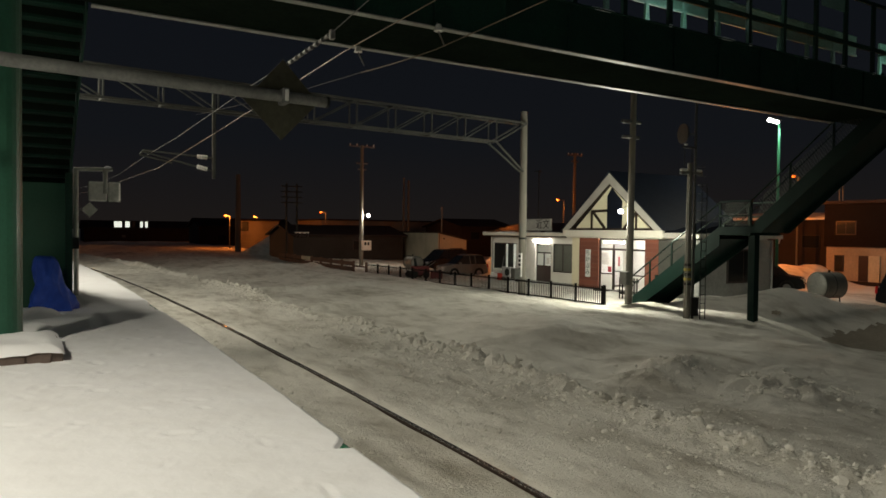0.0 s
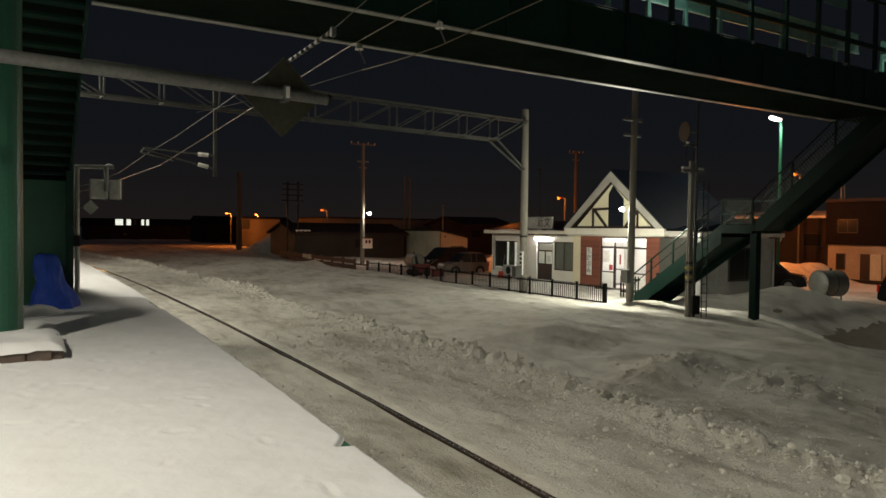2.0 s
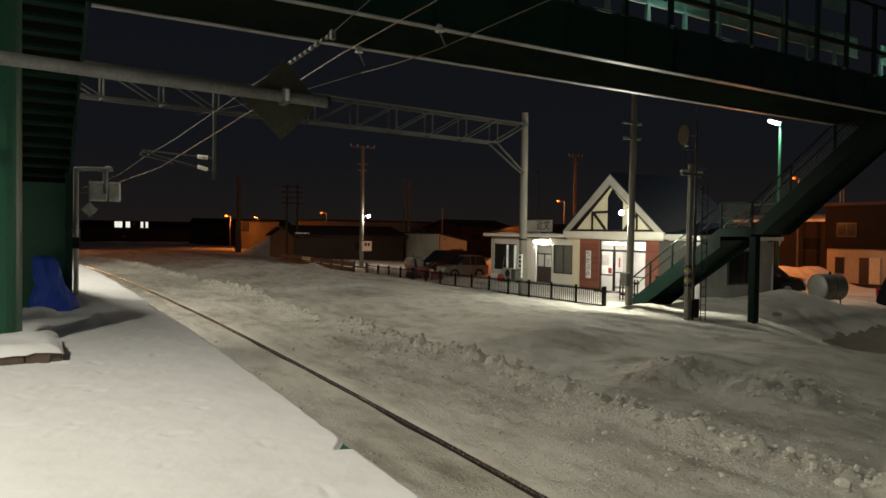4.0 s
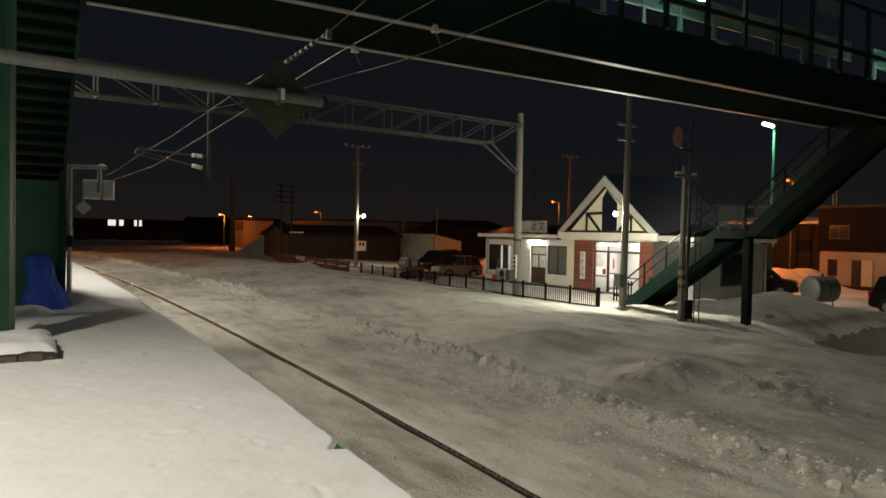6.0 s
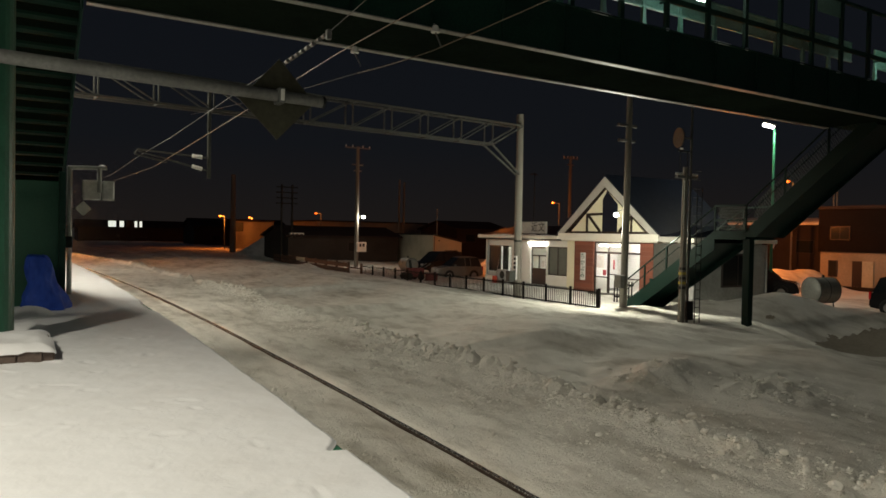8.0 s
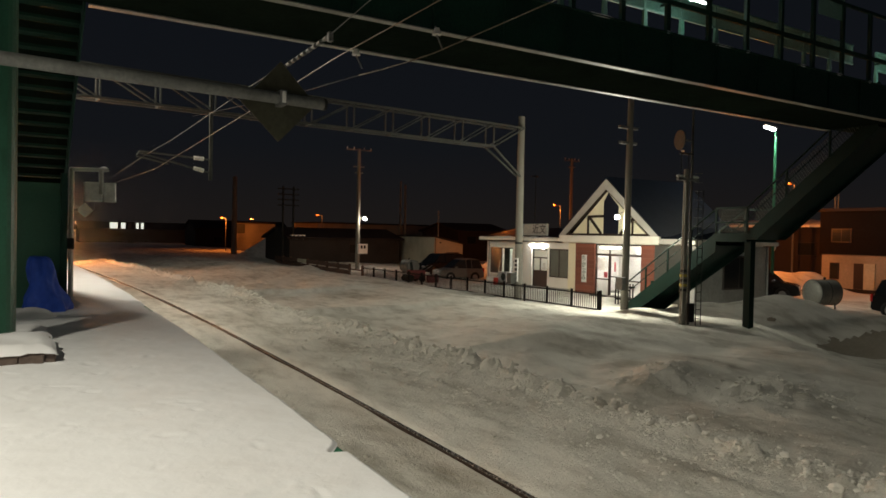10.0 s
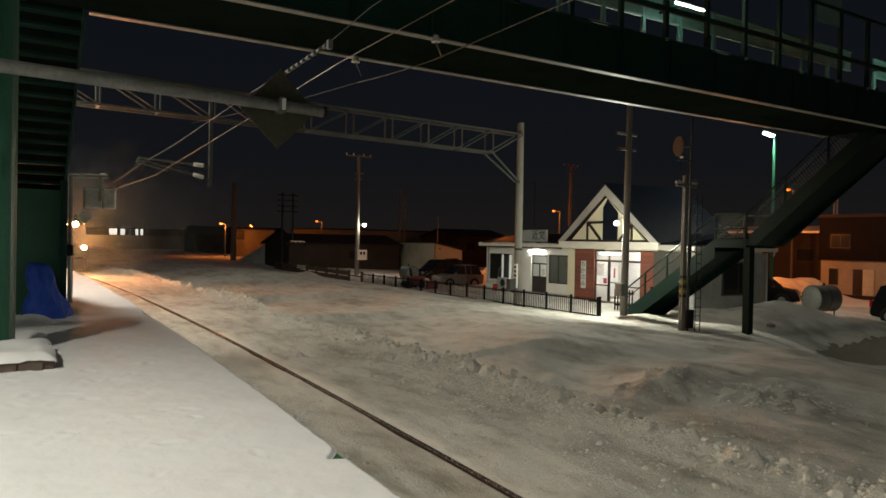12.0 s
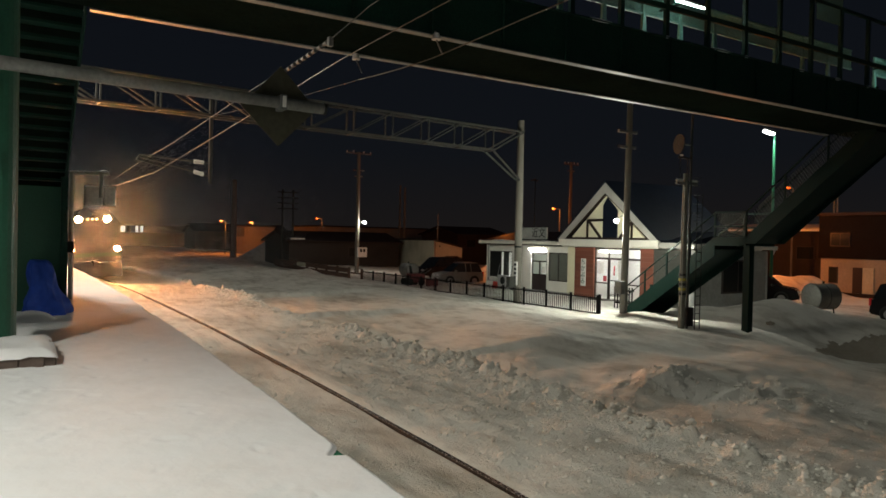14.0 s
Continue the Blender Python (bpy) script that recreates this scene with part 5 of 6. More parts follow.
# ---- poles and lamps ----
def cross_arm(t, z, w, y=0.0, ins=True, rot=0.0):
    a = part("cross_arm", box(B(), -w, w, y - 0.05, y + 0.05, z - 0.05, z + 0.05), GALV, t)
    if ins:
        for x in (-w + 0.08, -w * 0.4, w * 0.4, w - 0.08):
            part("insulator", rod(B(), (x, y, z + 0.05), (x, y, z + 0.22), 0.05, 0.035, seg=10), PORCELAIN, a)


def yard_lamp_pole():
    t = thing("lamp_pole", 20.70, 19.79, -0.42, "tall concrete pole with a bright white yard lamp", "lamp pole")
    part("pole", rod(B(), (0, 0, -0.3), (0.12, 0, 8.9), 0.15, 0.11, seg=18), CONCRETE, t)
    h = part("lamp_head", rod(B(), (0.0, 0.08, 4.04), (0.06, 0.52, 3.92), 0.012, 0.012, seg=8), DARK_STEEL, t)
    part("lamp_glass", ball(B(), 0.07, 0.55, 3.82, 0.085, 1.2, 1.1, 1.0), BULB, h, "glowing white lamp")
    cross_arm(t, 6.7, 0.45, ins=False)
    cross_arm(t, 7.3, 0.5, ins=False)
    part("meter_box", box(B(), -0.36, -0.14, -0.2, 0.15, 0.95, 1.45, 0.01), GALV, t)


yard_lamp_pole()


def green_lamp_post():
    t = thing("lamp_post", 33.1, 21.65, -0.4, "slim green lamp post with a bright white head", "lamp post")
    part("post", rod(B(), (0, 0, -0.2), (0, 0, 8.55), 0.085, 0.06, seg=14), mat("lamp_post_green", (0.028, 0.15, 0.085), 0.45, 0, 0.35, 20, 0.1, 0.3, 1.5), t)
    tilt = Matrix.Translation((-0.18, 0.16, 8.72)) @ Euler((0, radians(18), radians(-40))).to_matrix().to_4x4()
    bm = box(B(), -0.34, 0.30, -0.15, 0.15, 0.0, 0.12, 0.03)
    bm.transform(tilt)
    h = part("lamp_head", bm, GALV, t, "flat tilted lamp housing")
    bm = box(B(), -0.31, 0.24, -0.13, 0.13, -0.11, -0.002, 0.04)
    bm.transform(tilt)
    part("lamp_glass", bm, BULB, h, "glowing white lamp")


green_lamp_post()


def signal_pole():
    t = thing("utility_pole", 19.5, 16.0, -0.25, "short concrete pole with hazard stripes, cross-arm and pale fittings", "utility pole")
    part("pole", rod(B(), (0, 0, -0.3), (0.04, 0, 5.16), 0.115, 0.085, seg=18), CONCRETE, t)
    for k in range(5):
        z = 1.05 + 0.16 * k
        part("stripe", rod(B(), (0, 0, z), (0, 0, z + 0.09), 0.12, seg=18), PAINT_YELLOW if k % 2 else PAINT_BLACK, t)
    a = part("cross_arm", box(B(), -0.42, 0.62, -0.05, 0.05, 4.78, 4.87), GALV, t)
    for x in (-0.36, -0.20, 0.42, 0.56):
        part("fitting", ball(B(), x, 0, 4.92, 0.065, 1.5, 1, 0.8), PORCELAIN, a)
    part("ground_wire", rod(B(), (-0.10, -0.06, 0.3), (-0.06, -0.06, 4.7), 0.016, seg=6), POST_PALE, t, "pale cable cover")
    part("tyre_guard", rod(B(), (0.33, -0.05, 0.0), (0.33, -0.05, 0.62), 0.14, seg=14), TYRE, t, "dark rubber bundle at the foot")
    # slimmer, taller mast just behind it, with the dish and the climbing irons
    t = thing("dish_mast", 19.8, 16.02, -0.25, "slim tall mast with a round dish, step irons and ladder", "mast")
    part("mast", rod(B(), (0, 0, -0.3), (0.05, 0, 9.4), 0.05, 0.035, seg=14), GALV_OLD, t)
    part("dish", rod(B(), (-0.41, 0.19, 6.16), (-0.372, 0.177, 6.16), 0.34, seg=28), GALV_OLD, t, "round dull grey dish")
    part("dish_hub", ball(B(), -0.36, 0.17, 6.16, 0.05), GALV, t)
    part("dish_arm", rod(B(), (0.03, 0, 6.15), (-0.41, 0.19, 6.16), 0.025), GALV, t)
    b = part("bracket_bar", box(B(), -0.62, 0.06, -0.03, 0.03, 5.66, 5.71), DARK_STEEL, t)
    part("fitting", ball(B(), -0.46, 0, 5.77, 0.05, 1.6, 1, 0.7), PORCELAIN, b)
    for x in (-0.52, -0.16):
        part("hanger", rod(B(), (x, 0, 5.66), (x, 0, 4.75), 0.014, seg=6), DARK_STEEL, t)
    for k in range(7):
        part("step_iron", rod(B(), (0.20, 0.0, 3.25 + 0.30 * k), (0.45, -0.1, 3.25 + 0.30 * k), 0.014, seg=6), GALV, t)
    for x in (0.30, 0.56):
        part("ladder_rail", rod(B(), (x, -0.08, -0.2), (x, -0.08, 4.5), 0.016), DARK_STEEL, t)
    for k in range(14):
        part("rung", rod(B(), (0.30, -0.08, 0.1 + 0.3 * k), (0.56, -0.08, 0.1 + 0.3 * k), 0.012, seg=6), DARK_STEEL, t)


signal_pole()


def plain_pole(x, y, base, top, r, arms, label, lean=0.0):
    t = thing("utility_pole", x, y, base, label, "utility pole", "poles of the yard")
    part("pole", rod(B(), (0, 0, -0.4), (lean, 0, top - base), r, r * 0.7, seg=14), CONCRETE, t)
    for z, w in arms:
        cross_arm(t, z - base, w, ins=w > 0.5)
    return t


p = plain_pole(24.95, 53.7, -0.4, 9.6, 0.19, ((9.5, 1.15), (8.1, 0.5), (7.6, 0.35)), "concrete pole with cross-arms, a white lamp and a meter box")
h = part("lamp_arm", rod(B(), (0.02, -0.1, 4.25), (0.42, -0.25, 4.22), 0.04), GALV, p)
part("lamp_glass", ball(B(), 0.50, -0.3, 4.18, 0.12), BULB, p, "glowing white lamp")
m = part("meter_box", box(B(), -0.10, 0.72, -0.42, -0.2, 0.55 + 0.75, 1.35 + 0.75, 0.01), BOX_WHITE, p, "white meter box")
for x in (0.08, 0.36):
    part("meter_window", box(B(), x, x + 0.18, -0.435, -0.421, 1.72, 1.98), WINDOW_DARK, m)
plain_pole(23.3, 85.0, -0.4, 9.1, 0.36, (), "thick dark concrete pole far along the track")
plain_pole(37.7, 70.0, -0.4, 8.5, 0.14, (), "slim dark pole behind the sheds")
plain_pole(38.3, 70.0, -0.4, 8.2, 0.16, (), "slim dark pole behind the sheds")
plain_pole(35.4, 58.0, -0.4, 4.9, 0.07, (), "thin dark mast beside the garage")
plain_pole(45.2, 50.2, -0.4, 10.0, 0.17, ((9.8, 0.9), (9.2, 0.4)), "concrete pole behind the station roof")
p = thing("signal_mast", 22.2, 63.0, -0.4, "dark lattice signal mast with short cross-arms", "signal mast")
for dx in (-0.5, 0.5):
    part("mast_leg", box(B(), dx - 0.07, dx + 0.07, -0.07, 0.07, -0.3, 7.2), DARK_STEEL, p)
for z in (5.4, 5.9, 6.4, 6.9):
    part("cross_arm", box(B(), -1.0, 1.0, -0.05, 0.05, z, z + 0.1), DARK_STEEL, p)
for z in (3.0,):
    b = part("signal_box", box(B(), 0.2, 1.5, -0.5, -0.1, 2.35, 2.75), BOX_WHITE, p, "white framed box")
    for x in (0.32, 0.75, 1.18):
        part("slot", box(B(), x, x + 0.2, -0.515, -0.501, 2.42, 2.68), PAINT_BLACK, b)
t = thing("roof_aerial", 29.5, 36.2, 2.6, "thin television aerial on the station roof", "aerial")
part("mast", rod(B(), (0, 0, -0.6), (0, 0, 4.0), 0.03, seg=6), DARK_STEEL, t)
for k in range(4):
    part("rod", rod(B(), (-0.45 + 0.1 * k, 0, 3.9 + 0.02 * k), (0.45 - 0.05 * k, 0.2, 3.9 + 0.02 * k), 0.012, seg=5), DARK_STEEL, t)


def street_lamp(x, y, z, h, arm):
    t = thing("street_lamp", x, y, z, "sodium street lamp glowing orange on a thin pole", "street lamp", "sodium street lamps")
    part("pole", rod(B(), (arm, 0, 0), (arm, 0, h), 0.07, 0.05, seg=8), GALV, t)
    part("arm", rod(B(), (arm, 0, h - 0.03), (0, 0, h + 0.02), 0.04, seg=8), GALV, t)
    hd = part("lamp_head", box(B(), -0.22, 0.16, -0.10, 0.10, h + 0.03, h + 0.11, 0.03), GALV, t)
    part("lamp_glass", ball(B(), -0.05, 0, h - 0.02, 0.11, 1.4, 1, 0.7), BULB_ORANGE, hd, "glowing orange lamp")


street_lamp(24.4, 95.0, -0.4, 4.75, 0.55)
street_lamp(38.7, 130.0, -0.4, 5.3, 0.4)
street_lamp(31.85, 80.0, -0.4, 5.1, 0.6)
street_lamp(45.0, 52.24, -0.4, 6.1, 0.7)
street_lamp(45.0, 28.29, -0.4, 6.9, 0.5)


# ---- neighbouring houses ----
def house(x, y, w, d, h, roof_h, wall_m, roof_m, label, rz=0.0, windows=(), overhang=0.35, doors=()):
    """A house: x to the right, y back, front at y = 0; ridge along x."""
    t = thing("house", x, y, -0.5, label, "house", rz=rz)
    part("wall", box(B(), 0, w, 0, d, 0, h), wall_m, t)
    if roof_h > 0:
        part("roof", prism(B(), [(-overhang, h - 0.02), (d / 2, h + roof_h), (d + overhang, h - 0.02), (d + overhang, h + 0.12), (d / 2, h + roof_h + 0.16), (-overhang, h + 0.12)], 0, -overhang, w + overhang), roof_m, t)
        part("gable_end", prism(B(), [(0, h), (d, h), (d / 2, h + roof_h)], 0, 0.0, w), wall_m, t)
    else:
        part("roof", box(B(), -overhang, w + overhang, -overhang, d + overhang, h, h + 0.18), roof_m, t)
    for x0, x1, z0, z1, m in windows:
        f = part("window", box(B(), x0 - 0.06, x1 + 0.06, -0.05, 0.0, z0 - 0.06, z1 + 0.06), FRAME, t)
        n = max(1, round((x1 - x0) / 0.8))
        for k in range(n):
            a, b = x0 + (x1 - x0) * k / n, x0 + (x1 - x0) * (k + 1) / n
            part("pane", box(B(), a + 0.02, b - 0.02, -0.062, -0.051, z0, z1), m, f)
    for x0, x1, z1, m in doors:
        f = part("door", box(B(), x0, x1, -0.05, 0.0, 0.05, z1), m, t)
        part("door_frame", box(B(), x0 - 0.08, x1 + 0.08, -0.06, -0.001, z1, z1 + 0.1), FRAME, f)
    return t


# far house with five lit windows, beyond the end of the yard
house(12.0, 150, 22, 8, 3.0, 1.4, HOUSE_DARK, HOUSE_DARK, "long dark house with a row of lit windows", 0,
      [(5.2, 6.6, 3.25 - 0.1, 4.35, LIT_WINDOW), (7.2, 8.0, 3.15, 4.35, LIT_WINDOW), (8.5, 9.0, 3.15, 4.35, CURTAIN), (9.9, 10.4, 3.15, 4.35, LIT_WINDOW), (10.8, 11.3, 3.15, 4.35, LIT_WINDOW), (6.6, 7.3, 1.2, 1.7, CURTAIN)])
house(26.4, 97, 5.6, 9, 4.2, 0.0, HOUSE_ORANGE, HOUSE_DARK, "ochre house lit orange by a street lamp", -17, [(0.4, 1.5, 2.9, 4.0, CURTAIN)], 0.2)
house(22.2, 62.5, 11.4, 7, 2.5, 0.9, HOUSE_SHED, HOUSE_DARK, "long low dark shed with a pitched roof", 0, [(6.0, 7.2, 1.2, 2.0, WINDOW_DARK)])


def garage():
    """Pale sheet-clad garage whose roof falls to one side."""
    t = thing("garage", 34.4, 57.0, -0.5, "pale sheet-clad garage with a roof falling to one side", "garage")
    part("wall", prism(B(), [(0, 0), (3.2, 0), (3.2, 2.22), (0, 2.86)], 1, 0, 8.4), HOUSE_PALE, t)
    part("roof", prism(B(), [(-0.15, 2.90), (3.4, 2.19), (3.4, 2.31), (-0.15, 3.02)], 1, -0.2, 8.6), HOUSE_DARK, t, "thin dark roof sheet")
    for k in range(12):
        part("sheet_rib", box(B(), 0.12 + 0.27 * k, 0.15 + 0.27 * k, -0.015, -0.001, 0.05, 2.70 - 0.055 * k), HOUSE_PALE, t)
    d = part("door", box(B(), 1.3, 2.75, -0.05, -0.016, 0.05, 1.45), DOOR_BROWN, t)
    part("door_frame", box(B(), 2.0, 2.06, -0.07, -0.051, 0.05, 1.45), FRAME, d)
    part("downpipe", rod(B(), (0.1, -0.07, 1.4), (0.1, -0.07, 2.75), 0.04), GALV, t)
    part("wall_lamp", box(B(), 0.55, 0.70, -0.1, -0.016, 2.30, 2.42, 0.02), DARK_STEEL, t)


garage()
house(33.5, 84, 16, 9, 4.3, 0.0, HOUSE_ORANGE, HOUSE_DARK, "flat-roofed building lit dimly orange", 0, [], 0.2)
house(27.0, 122, 16, 8, 3.4, 1.4, HOUSE_SHED, HOUSE_DARK, "low dark shed far along the track", 0, [(3, 4.4, 1.0, 2.0, WINDOW_DARK)])
house(42.9, 66, 7, 8, 3.5, 0.9, HOUSE_DARK, HOUSE_DARK, "dark house behind the garage", 0, [(1.2, 2.4, 2.2, 3.0, WINDOW_DARK)])


def corner_shop():
    """Two-storey house across the road: pale below, dark cladding above."""
    t = thing("house", 43.0, 12.0, -0.5, "two-storey house, pale ground floor and dark clad upper floor, lit orange", "house", rz=90)
    # own axes: x along world y, y towards world -x; front faces the yard
    part("ground_floor", box(B(), 0, 12.8, -9, 0, 0, 2.36), HOUSE_ORANGE, t, "pale rendered ground floor")
    part("upper_floor", box(B(), -0.1, 12.9, -9, 0.12, 2.36, 4.95), UPPER_DARK, t, "dark clad upper floor")
    part("roof", box(B(), -0.4, 13.2, -9.3, 0.42, 4.95, 5.13), HOUSE_DARK, t)
    part("base_course", box(B(), 0, 12.8, 0.0, 0.06, 0, 0.32), HOUSE_DARK, t)
    for x0, x1 in ((10.95, 12.15), (4.2, 6.0)):
        w = part("window", box(B(), x0, x1, 0.12, 0.17, 3.08, 3.92), FRAME, t)
        part("pane", box(B(), x0 + 0.06, (x0 + x1) / 2 - 0.02, 0.171, 0.18, 3.14, 3.86), WINDOW_DARK, w)
        part("pane", box(B(), (x0 + x1) / 2 + 0.02, x1 - 0.06, 0.171, 0.18, 3.14, 3.86), WINDOW_DARK, w)
    w = part("window", box(B(), 11.72, 12.28, 0.0, 0.05, 0.85, 1.85), FRAME, t)
    part("pane", box(B(), 11.78, 12.22, 0.051, 0.06, 0.91, 1.79), WINDOW_DARK, w)
    d = part("door", box(B(), 10.26, 10.82, 0.0, 0.07, 0.33, 1.85), DOOR_BROWN, t)
    part("door", box(B(), 9.62, 10.25, 0.0, 0.065, 0.33, 1.85), HOUSE_PALE, t)
    for x in (12.2, 12.4):
        part("vent_pipe", rod(B(), (x, -0.6, 5.1), (x, -0.6, 6.2), 0.05), GALV, t)


corner_shop()
house(46.5, 36.5, 11, 8, 4.1, 0.45, HOUSE_DARK, SNOW_CLEAN, "dark house with a snow-covered roof lit orange", -90, [(4, 5, 2.2, 3.0, CURTAIN), (8, 9.2, 2.2, 3.0, WINDOW_DARK)])
p = plain_pole(41.8, 27.3, -0.5, 4.4, 0.09, (), "thin pole with a give-way plate across the road")
part("plate", prism(B(), [(-0.28, 2.9), (0.28, 2.9), (0.0, 2.45)], 1, -0.12, -0.10), SIGN_WHITE, p, "triangular traffic plate")


# ---- tanks and cars ----
def oil_tank(x, y, z, length, r, rz, label):
    t = thing("oil_tank", x, y, z, label, "oil tank", rz=rz)
    bm = rod(B(), (-length / 2, 0, 0), (length / 2, 0, 0), r, seg=28)
    tank = part("drum", bm, TANK, t, "pale steel drum")
    for s in (-1, 1):
        part("drum_end", ball(B(), s * length / 2, 0, 0, r * 0.985, 0.22, 1, 1, 24), TANK, tank)
    for s in (-1, 1):
        part("seam", rod(B(), (s * length * 0.485, 0, 0), (s * length * 0.515, 0, 0), r * 1.018, seg=28), GALV_OLD, tank, "welded end seam")
    part("strap", rod(B(), (-0.02, 0, 0), (0.02, 0, 0), r * 1.008, seg=28), GALV_OLD, tank)
    for px in (-length * 0.32, length * 0.32):
        for py in (-r * 0.6, r * 0.6):
            part("leg", rod(B(), (px, py, -r * 0.75), (px, py * 1.2, -r - 0.55), 0.03), GALV, t)
    part("filler", rod(B(), (0.1, 0, r * 0.95), (0.1, 0, r + 0.1), 0.05), DARK_STEEL, t)
    return t


oil_tank(30.1, 17.3, 0.38, 1.05, 0.56, -15, "pale round oil tank on thin legs beside the annex")
oil_tank(23.15, 41.55, 0.42, 1.3, 0.45, 84, "pale oil tank on legs behind the fence")


def car(name, x, y, z, rz, body_m, label, long=3.9, high=1.5, wide=1.66):
    """A small car, nose towards its own +x."""
    t = thing(name, x, y, z, label, "car", rz=rz)
    L, W, H = long / 2, wide / 2, high
    lower = [(-L, 0.30), (-L + 0.04, 0.80), (-L + 0.15, 0.92), (L - 1.05, 0.95), (L - 0.12, 0.78), (L, 0.55), (L - 0.05, 0.28), (L - 0.4, 0.22), (-L + 0.4, 0.22)]
    body = part("body", prism(B(), lower, 1, -W, W), body_m, t)
    bmesh_edit = bmesh.new()
    bmesh_edit.from_mesh(body.data)
    bmesh.ops.bevel(bmesh_edit, geom=list(bmesh_edit.edges), offset=0.05, segments=2, affect="EDGES")
    bmesh_edit.to_mesh(body.data)
    bmesh_edit.free()
    cab = [(-L + 0.12, 0.90), (-L + 0.35, H - 0.06), (-L + 0.6, H), (L - 1.85, H), (L - 1.55, H - 0.06), (L - 0.85, 0.92)]
    bm = B()
    va = [bm.verts.new((px, -W + 0.04 + (pz - 0.9) * 0.22, pz)) for px, pz in cab]
    vb = [bm.verts.new((px, W - 0.04 - (pz - 0.9) * 0.22, pz)) for px, pz in cab]
    bm.faces.new(va[::-1])
    bm.faces.new(vb)
    for i in range(len(cab)):
        j = (i + 1) % len(cab)
        bm.faces.new((va[i], va[j], vb[j], vb[i]))
    bmesh.ops.recalc_face_normals(bm, faces=bm.faces)
    cabin = part("cabin", bm, CAR_GLASS, t, "dark glazing")
    part("roof", prism(B(), [(-L + 0.33, H - 0.055), (-L + 0.6, H + 0.012), (L - 1.86, H + 0.012), (L - 1.56, H - 0.055)], 1, -W + 0.17, W - 0.17), body_m, t)
    for px in (-L + 0.95, L - 2.0):
        for s in (-1, 1):
            part("pillar", beam(B(), (px, s * (W - 0.045), 0.92), (px + 0.03, s * (W - 0.165), H - 0.03), 0.05, 0.03), body_m, t)
    for px in (-L + 0.72, L - 0.78):
        for s in (-1, 1):
            w = part("wheel", rod(B(), (px, s * (W - 0.18), 0.30), (px, s * (W + 0.015), 0.30), 0.30, seg=22), TYRE, t)
            part("rim", rod(B(), (px, s * (W + 0.010), 0.30), (px, s * (W + 0.022), 0.30), 0.19, seg=18), HUB, w)
            part("arch", rod(B(), (px, s * (W - 0.1), 0.32), (px, s * (W + 0.004), 0.32), 0.345, seg=24), PAINT_BLACK, t)
    for s in (-1, 1):
        part("headlight", box(B(), L - 0.16, L - 0.02, s * (W - 0.40) - 0.15, s * (W - 0.40) + 0.15, 0.58, 0.72, 0.02), HUB, t)
        part("tail_light", box(B(), -L - 0.01, -L + 0.08, s * (W - 0.12) - 0.08, s * (W - 0.12) + 0.08, 0.62, 0.92, 0.01), TAIL_RED, t)
        part("mirror", box(B(), L - 1.25, L - 1.1, s * (W + 0.08) - 0.08, s * (W + 0.08) + 0.08, 0.92, 1.04, 0.02), body_m, t)
    part("bumper", box(B(), L - 0.08, L + 0.03, -W + 0.08, W - 0.08, 0.28, 0.5, 0.02), body_m, t)
    return t


car("car", 26.7, 41.0, -0.60, 172, CAR_SILVER, "silver hatchback parked in the snow behind the fence", 3.35, 1.55, 1.48)
car("car", 28.3, 46.0, -0.45, 190, CAR_BLACK, "dark car parked beyond the silver one", 4.2, 1.6)
car("car", 33.1, 22.6, -0.40, -62, CAR_BLACK, "black car parked between the annex and the oil tank", 4.3, 1.6)
car("car", 31.45, 13.5, -0.45, -75, CAR_BLACK, "black car at the side of the road", 4.2, 1.55)
t = thing("traffic_cone", 22.6, 37.6, -0.5, "red and white barrier post by the parked cars", "barrier")
part("body", box(B(), -0.35, 0.35, -0.2, 0.2, 0, 0.55, 0.03), FADED_RED, t)


def black_brush(x, y, z):
    """A heap of bare machine parts behind the fence: hitch and tools, dark."""
    t = thing("snow_blower", x, y, z, "small red and dark snow blower behind the fence", "snow blower")
    part("body", box(B(), -0.5, 0.5, -0.35, 0.35, 0.2, 0.75, 0.05), FADED_RED, t)
    part("auger", rod(B(), (-0.6, -0.4, 0.25), (-0.6, 0.4, 0.25), 0.24, seg=14), DARK_STEEL, t)
    part("chute", rod(B(), (-0.3, 0, 0.7), (-0.4, 0, 1.25), 0.10, 0.08), DARK_STEEL, t)
    for s in (-1, 1):
        part("wheel", rod(B(), (0.2, s * 0.36, 0.22), (0.2, s * 0.46, 0.22), 0.22, seg=16), TYRE, t)
        part("handle", rod(B(), (0.4, s * 0.25, 0.7), (1.0, s * 0.25, 1.05), 0.018), GALV, t)


black_brush(22.0, 38.6, -0.42)


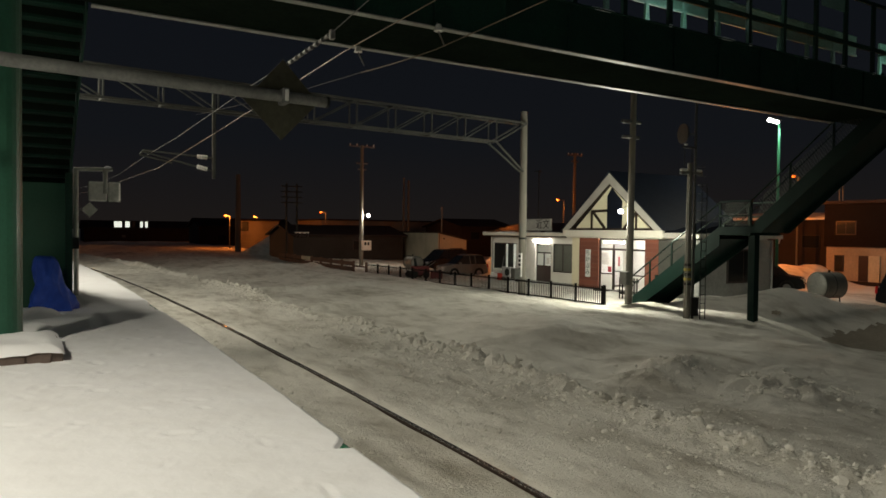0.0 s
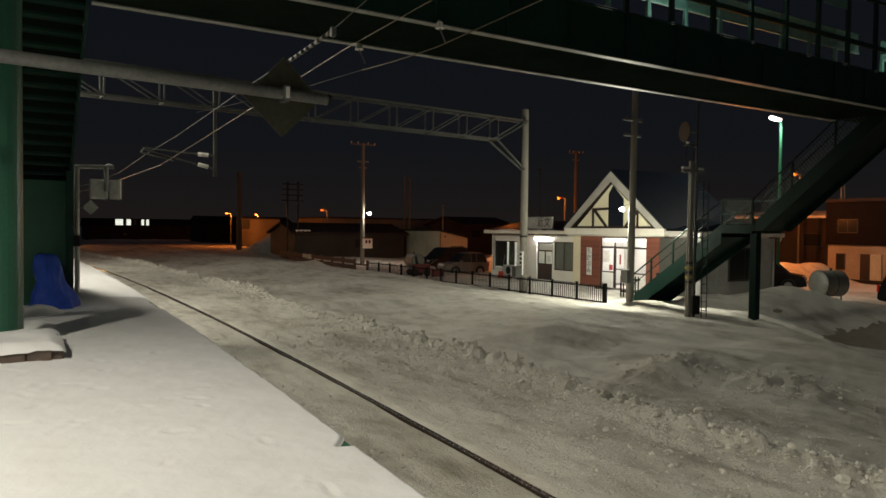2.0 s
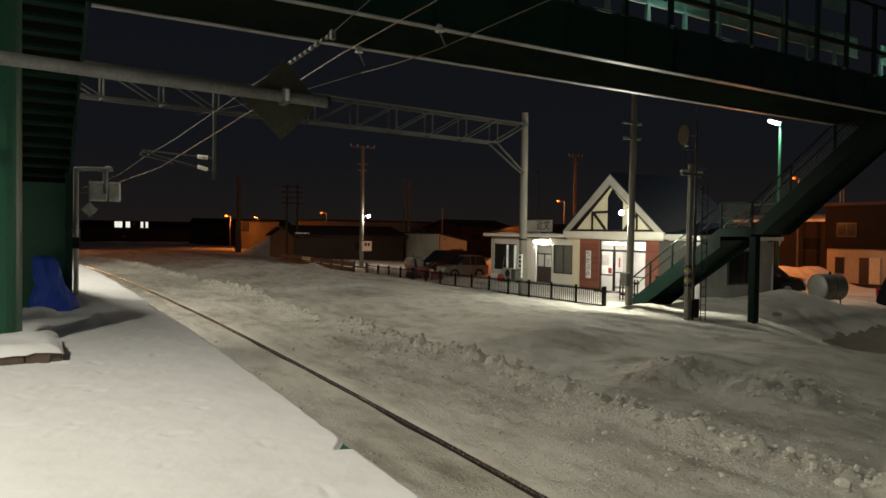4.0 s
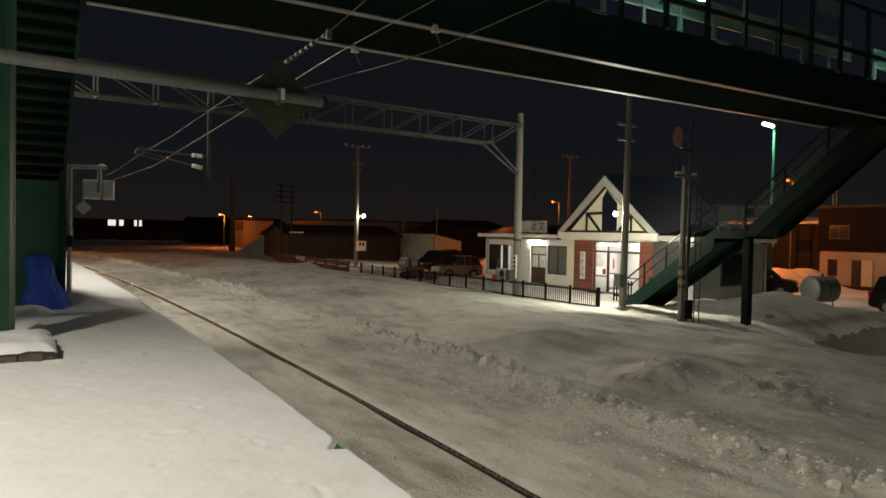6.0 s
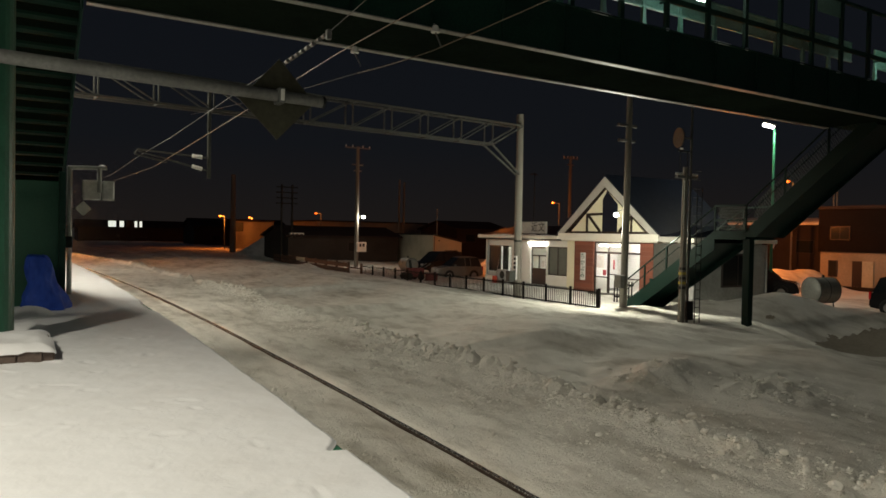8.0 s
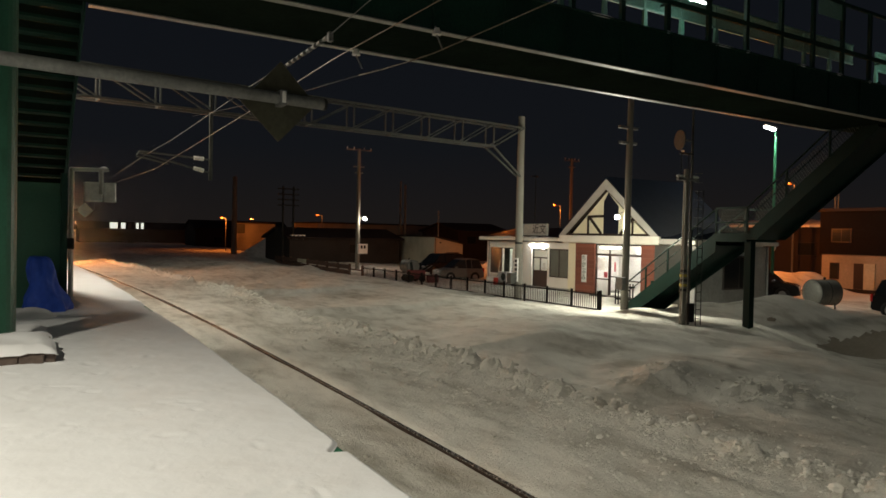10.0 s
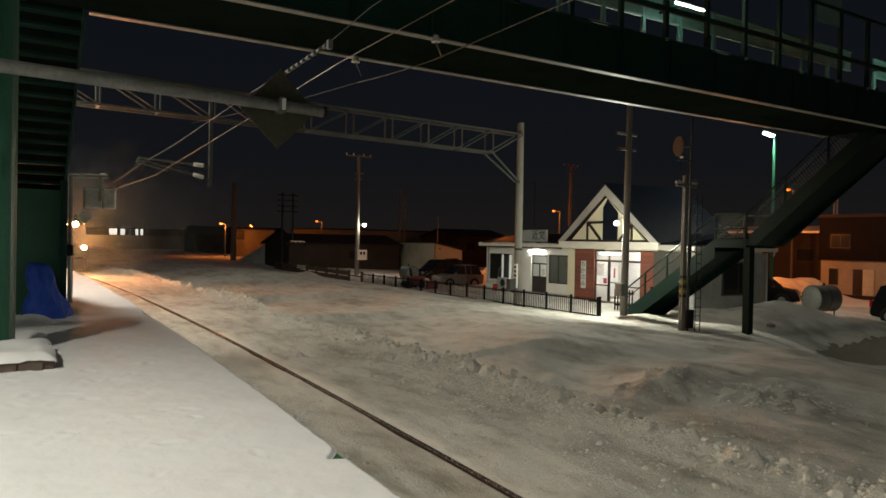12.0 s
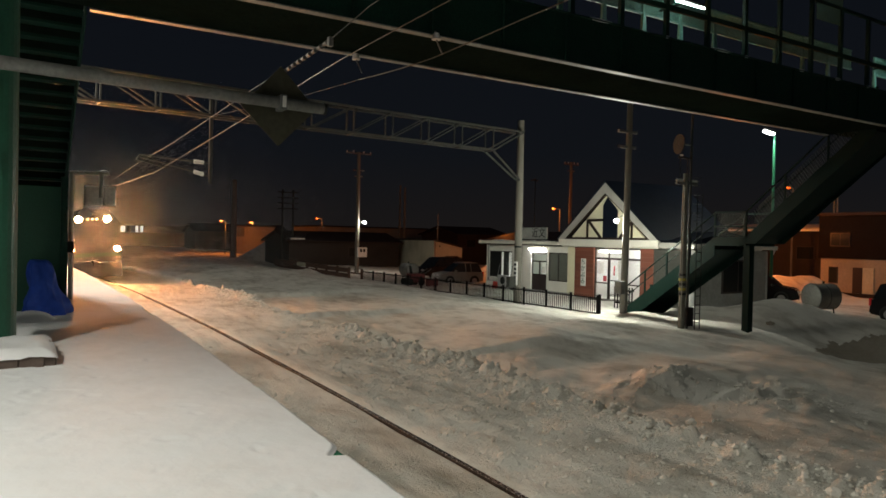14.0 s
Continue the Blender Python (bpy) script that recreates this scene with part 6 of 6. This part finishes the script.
# ---- the train ----
def train_car(front):
    t = thing("train", 0, 0, 0, "diesel train with glowing headlamps arriving through the snow" if front else "following coach of the arriving diesel train", "train")
    W = 1.42
    out = [(-W, 0.95), (-W - 0.02, 1.6), (-W + 0.05, 3.0), (-W + 0.42, 3.52), (-0.6, 3.72), (0.6, 3.72), (W - 0.42, 3.52), (W - 0.05, 3.0), (W + 0.02, 1.6), (W, 0.95)]
    part("body", prism(B(), out, 1, 0.0, 20.0), TRAIN_BODY, t, "pale coach body")
    for s in (-1, 1):
        part("band", box(B(), s * (W + 0.02) - 0.012, s * (W + 0.02) + 0.012, 0.1, 19.9, 1.30, 1.52), TRAIN_GREEN, t, "green band")
        for k in range(9):
            w = part("window", box(B(), s * (W - 0.005) - 0.02, s * (W - 0.005) + 0.02, 2.6 + 1.75 * k, 3.8 + 1.75 * k, 1.85, 2.65), WINDOW_DARK, t)
    part("underframe", box(B(), -1.2, 1.2, 0.6, 19.4, 0.35, 0.95), TRAIN_DARK, t)
    for y in (3.2, 16.6):
        b = part("bogie", box(B(), -0.95, 0.95, y - 1.2, y + 1.2, 0.25, 0.6), TRAIN_DARK, t)
        for dy in (-0.9, 0.9):
            for s in (-1, 1):
                part("wheel", rod(B(), (s * 0.53, y + dy, 0.40), (s * 0.64, y + dy, 0.40), 0.40, seg=20), TRAIN_DARK, b)
    if front:
        f = part("cab_front", prism(B(), [(-W + 0.05, 0.95), (-W + 0.03, 1.6), (-W + 0.10, 3.0), (-W + 0.5, 3.45), (W - 0.5, 3.45), (W - 0.10, 3.0), (W - 0.03, 1.6), (W - 0.05, 0.95)], 1, -0.14, 0.0), TRAIN_BODY, t)
        for x0, x1 in ((-1.22, -0.46), (-0.34, 0.34), (0.46, 1.22)):
            part("windscreen", box(B(), x0, x1, -0.16, -0.141, 1.95, 2.72), WINDOW_DARK, f)
        part("front_band", box(B(), -1.3, 1.3, -0.155, -0.141, 1.20, 1.40), TRAIN_GREEN, f)
        part("snow_plough", prism(B(), [(-1.3, 0.12), (-1.3, 0.9), (1.3, 0.9), (1.3, 0.12)], 1, -0.5, 0.2), TRAIN_DARK, t, "dark snow plough")
        part("coupler", box(B(), -0.12, 0.12, -0.75, -0.1, 0.75, 1.0), TRAIN_DARK, t)
        for x, z, r in ((-1.12, 1.60, 0.115), (1.12, 1.60, 0.115), (-0.68, 3.20, 0.14), (0.68, 3.20, 0.14)):
            h = part("headlamp_rim", rod(B(), (x, -0.24, z), (x, -0.13, z), r + 0.035, seg=18), GALV, t)
            # open tube added only to narrow the headlamp's spread of light
            bm = rod(B(), (x, -0.62, z), (x, -0.24, z), r + 0.05, seg=18, caps=False)
            part("beam_cutoff_tube", bm, TRAIN_DARK, h)
            part("headlamp", rod(B(), (x, -0.252, z), (x, -0.241, z), r, seg=18), HEADLIGHT, h, "glowing headlamp")
        for x in (-0.22, 0.0, 0.22):
            part("marker_lamp", box(B(), x - 0.04, x + 0.04, -0.17, -0.141, 3.17, 3.23), MARKER, t, "small lit lamp")
    return t


TRAIN = [train_car(True), train_car(False)]


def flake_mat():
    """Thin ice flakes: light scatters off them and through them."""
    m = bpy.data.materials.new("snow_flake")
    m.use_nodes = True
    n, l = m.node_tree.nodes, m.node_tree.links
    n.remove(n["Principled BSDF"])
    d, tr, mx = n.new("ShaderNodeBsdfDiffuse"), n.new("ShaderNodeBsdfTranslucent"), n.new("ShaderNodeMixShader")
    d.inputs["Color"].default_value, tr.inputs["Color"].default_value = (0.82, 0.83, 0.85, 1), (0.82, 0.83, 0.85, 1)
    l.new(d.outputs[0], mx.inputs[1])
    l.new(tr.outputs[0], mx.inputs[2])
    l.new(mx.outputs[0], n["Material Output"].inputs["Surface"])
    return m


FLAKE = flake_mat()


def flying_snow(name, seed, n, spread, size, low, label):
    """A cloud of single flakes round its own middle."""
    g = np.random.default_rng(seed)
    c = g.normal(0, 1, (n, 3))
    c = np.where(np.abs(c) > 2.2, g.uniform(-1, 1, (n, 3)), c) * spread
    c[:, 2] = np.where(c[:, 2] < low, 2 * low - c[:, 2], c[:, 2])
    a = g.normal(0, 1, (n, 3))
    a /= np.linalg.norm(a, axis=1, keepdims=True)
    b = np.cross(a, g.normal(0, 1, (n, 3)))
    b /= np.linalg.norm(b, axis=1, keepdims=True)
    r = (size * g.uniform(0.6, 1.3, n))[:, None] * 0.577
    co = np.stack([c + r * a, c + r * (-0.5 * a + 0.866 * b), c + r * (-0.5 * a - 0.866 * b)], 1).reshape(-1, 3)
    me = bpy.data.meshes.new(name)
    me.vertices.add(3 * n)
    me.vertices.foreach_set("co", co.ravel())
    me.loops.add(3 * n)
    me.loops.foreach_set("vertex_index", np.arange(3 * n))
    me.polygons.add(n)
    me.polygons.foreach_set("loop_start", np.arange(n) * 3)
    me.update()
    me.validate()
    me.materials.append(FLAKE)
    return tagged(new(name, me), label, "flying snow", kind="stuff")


# flakes added so the headlamps raise an orange haze around the train
POWDER = flying_snow("glow_powder_snow", 22, 700000, np.array([5.0, 3.2, 3.4]), 0.0078, -1.9, "powder snow before the arriving train, added to carry its hazy glow")


def coach_pose(s):
    """On the curve, front face s metres along it, body trailing behind."""
    a, b = arc(s, -0.533), arc(s + 18.0, -0.533)
    d = b - a
    return pose(a.x, a.y, 0.0, 0, -3.0, math.degrees(math.atan2(-d.x, d.y)))


def motions():
    times = [0.0, 1.0, 2.0, 3.0, 4.0, 5.0, 6.0, 7.0, 8.0, 9.0, 10.0, 11.0, 11.5, 12.0, 12.5, 13.0, 13.5, 14.0]
    for k, coach in enumerate(TRAIN):
        rows = []
        for t in times:
            r = 14.0 - t
            rows.append((t, coach_pose(15.3 + 5.9 * r + 0.11 * r * r + 20.6 * k)))
        walk(coach, rows)
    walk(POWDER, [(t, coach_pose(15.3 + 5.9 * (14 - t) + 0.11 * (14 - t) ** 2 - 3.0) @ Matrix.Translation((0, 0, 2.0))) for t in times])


motions()
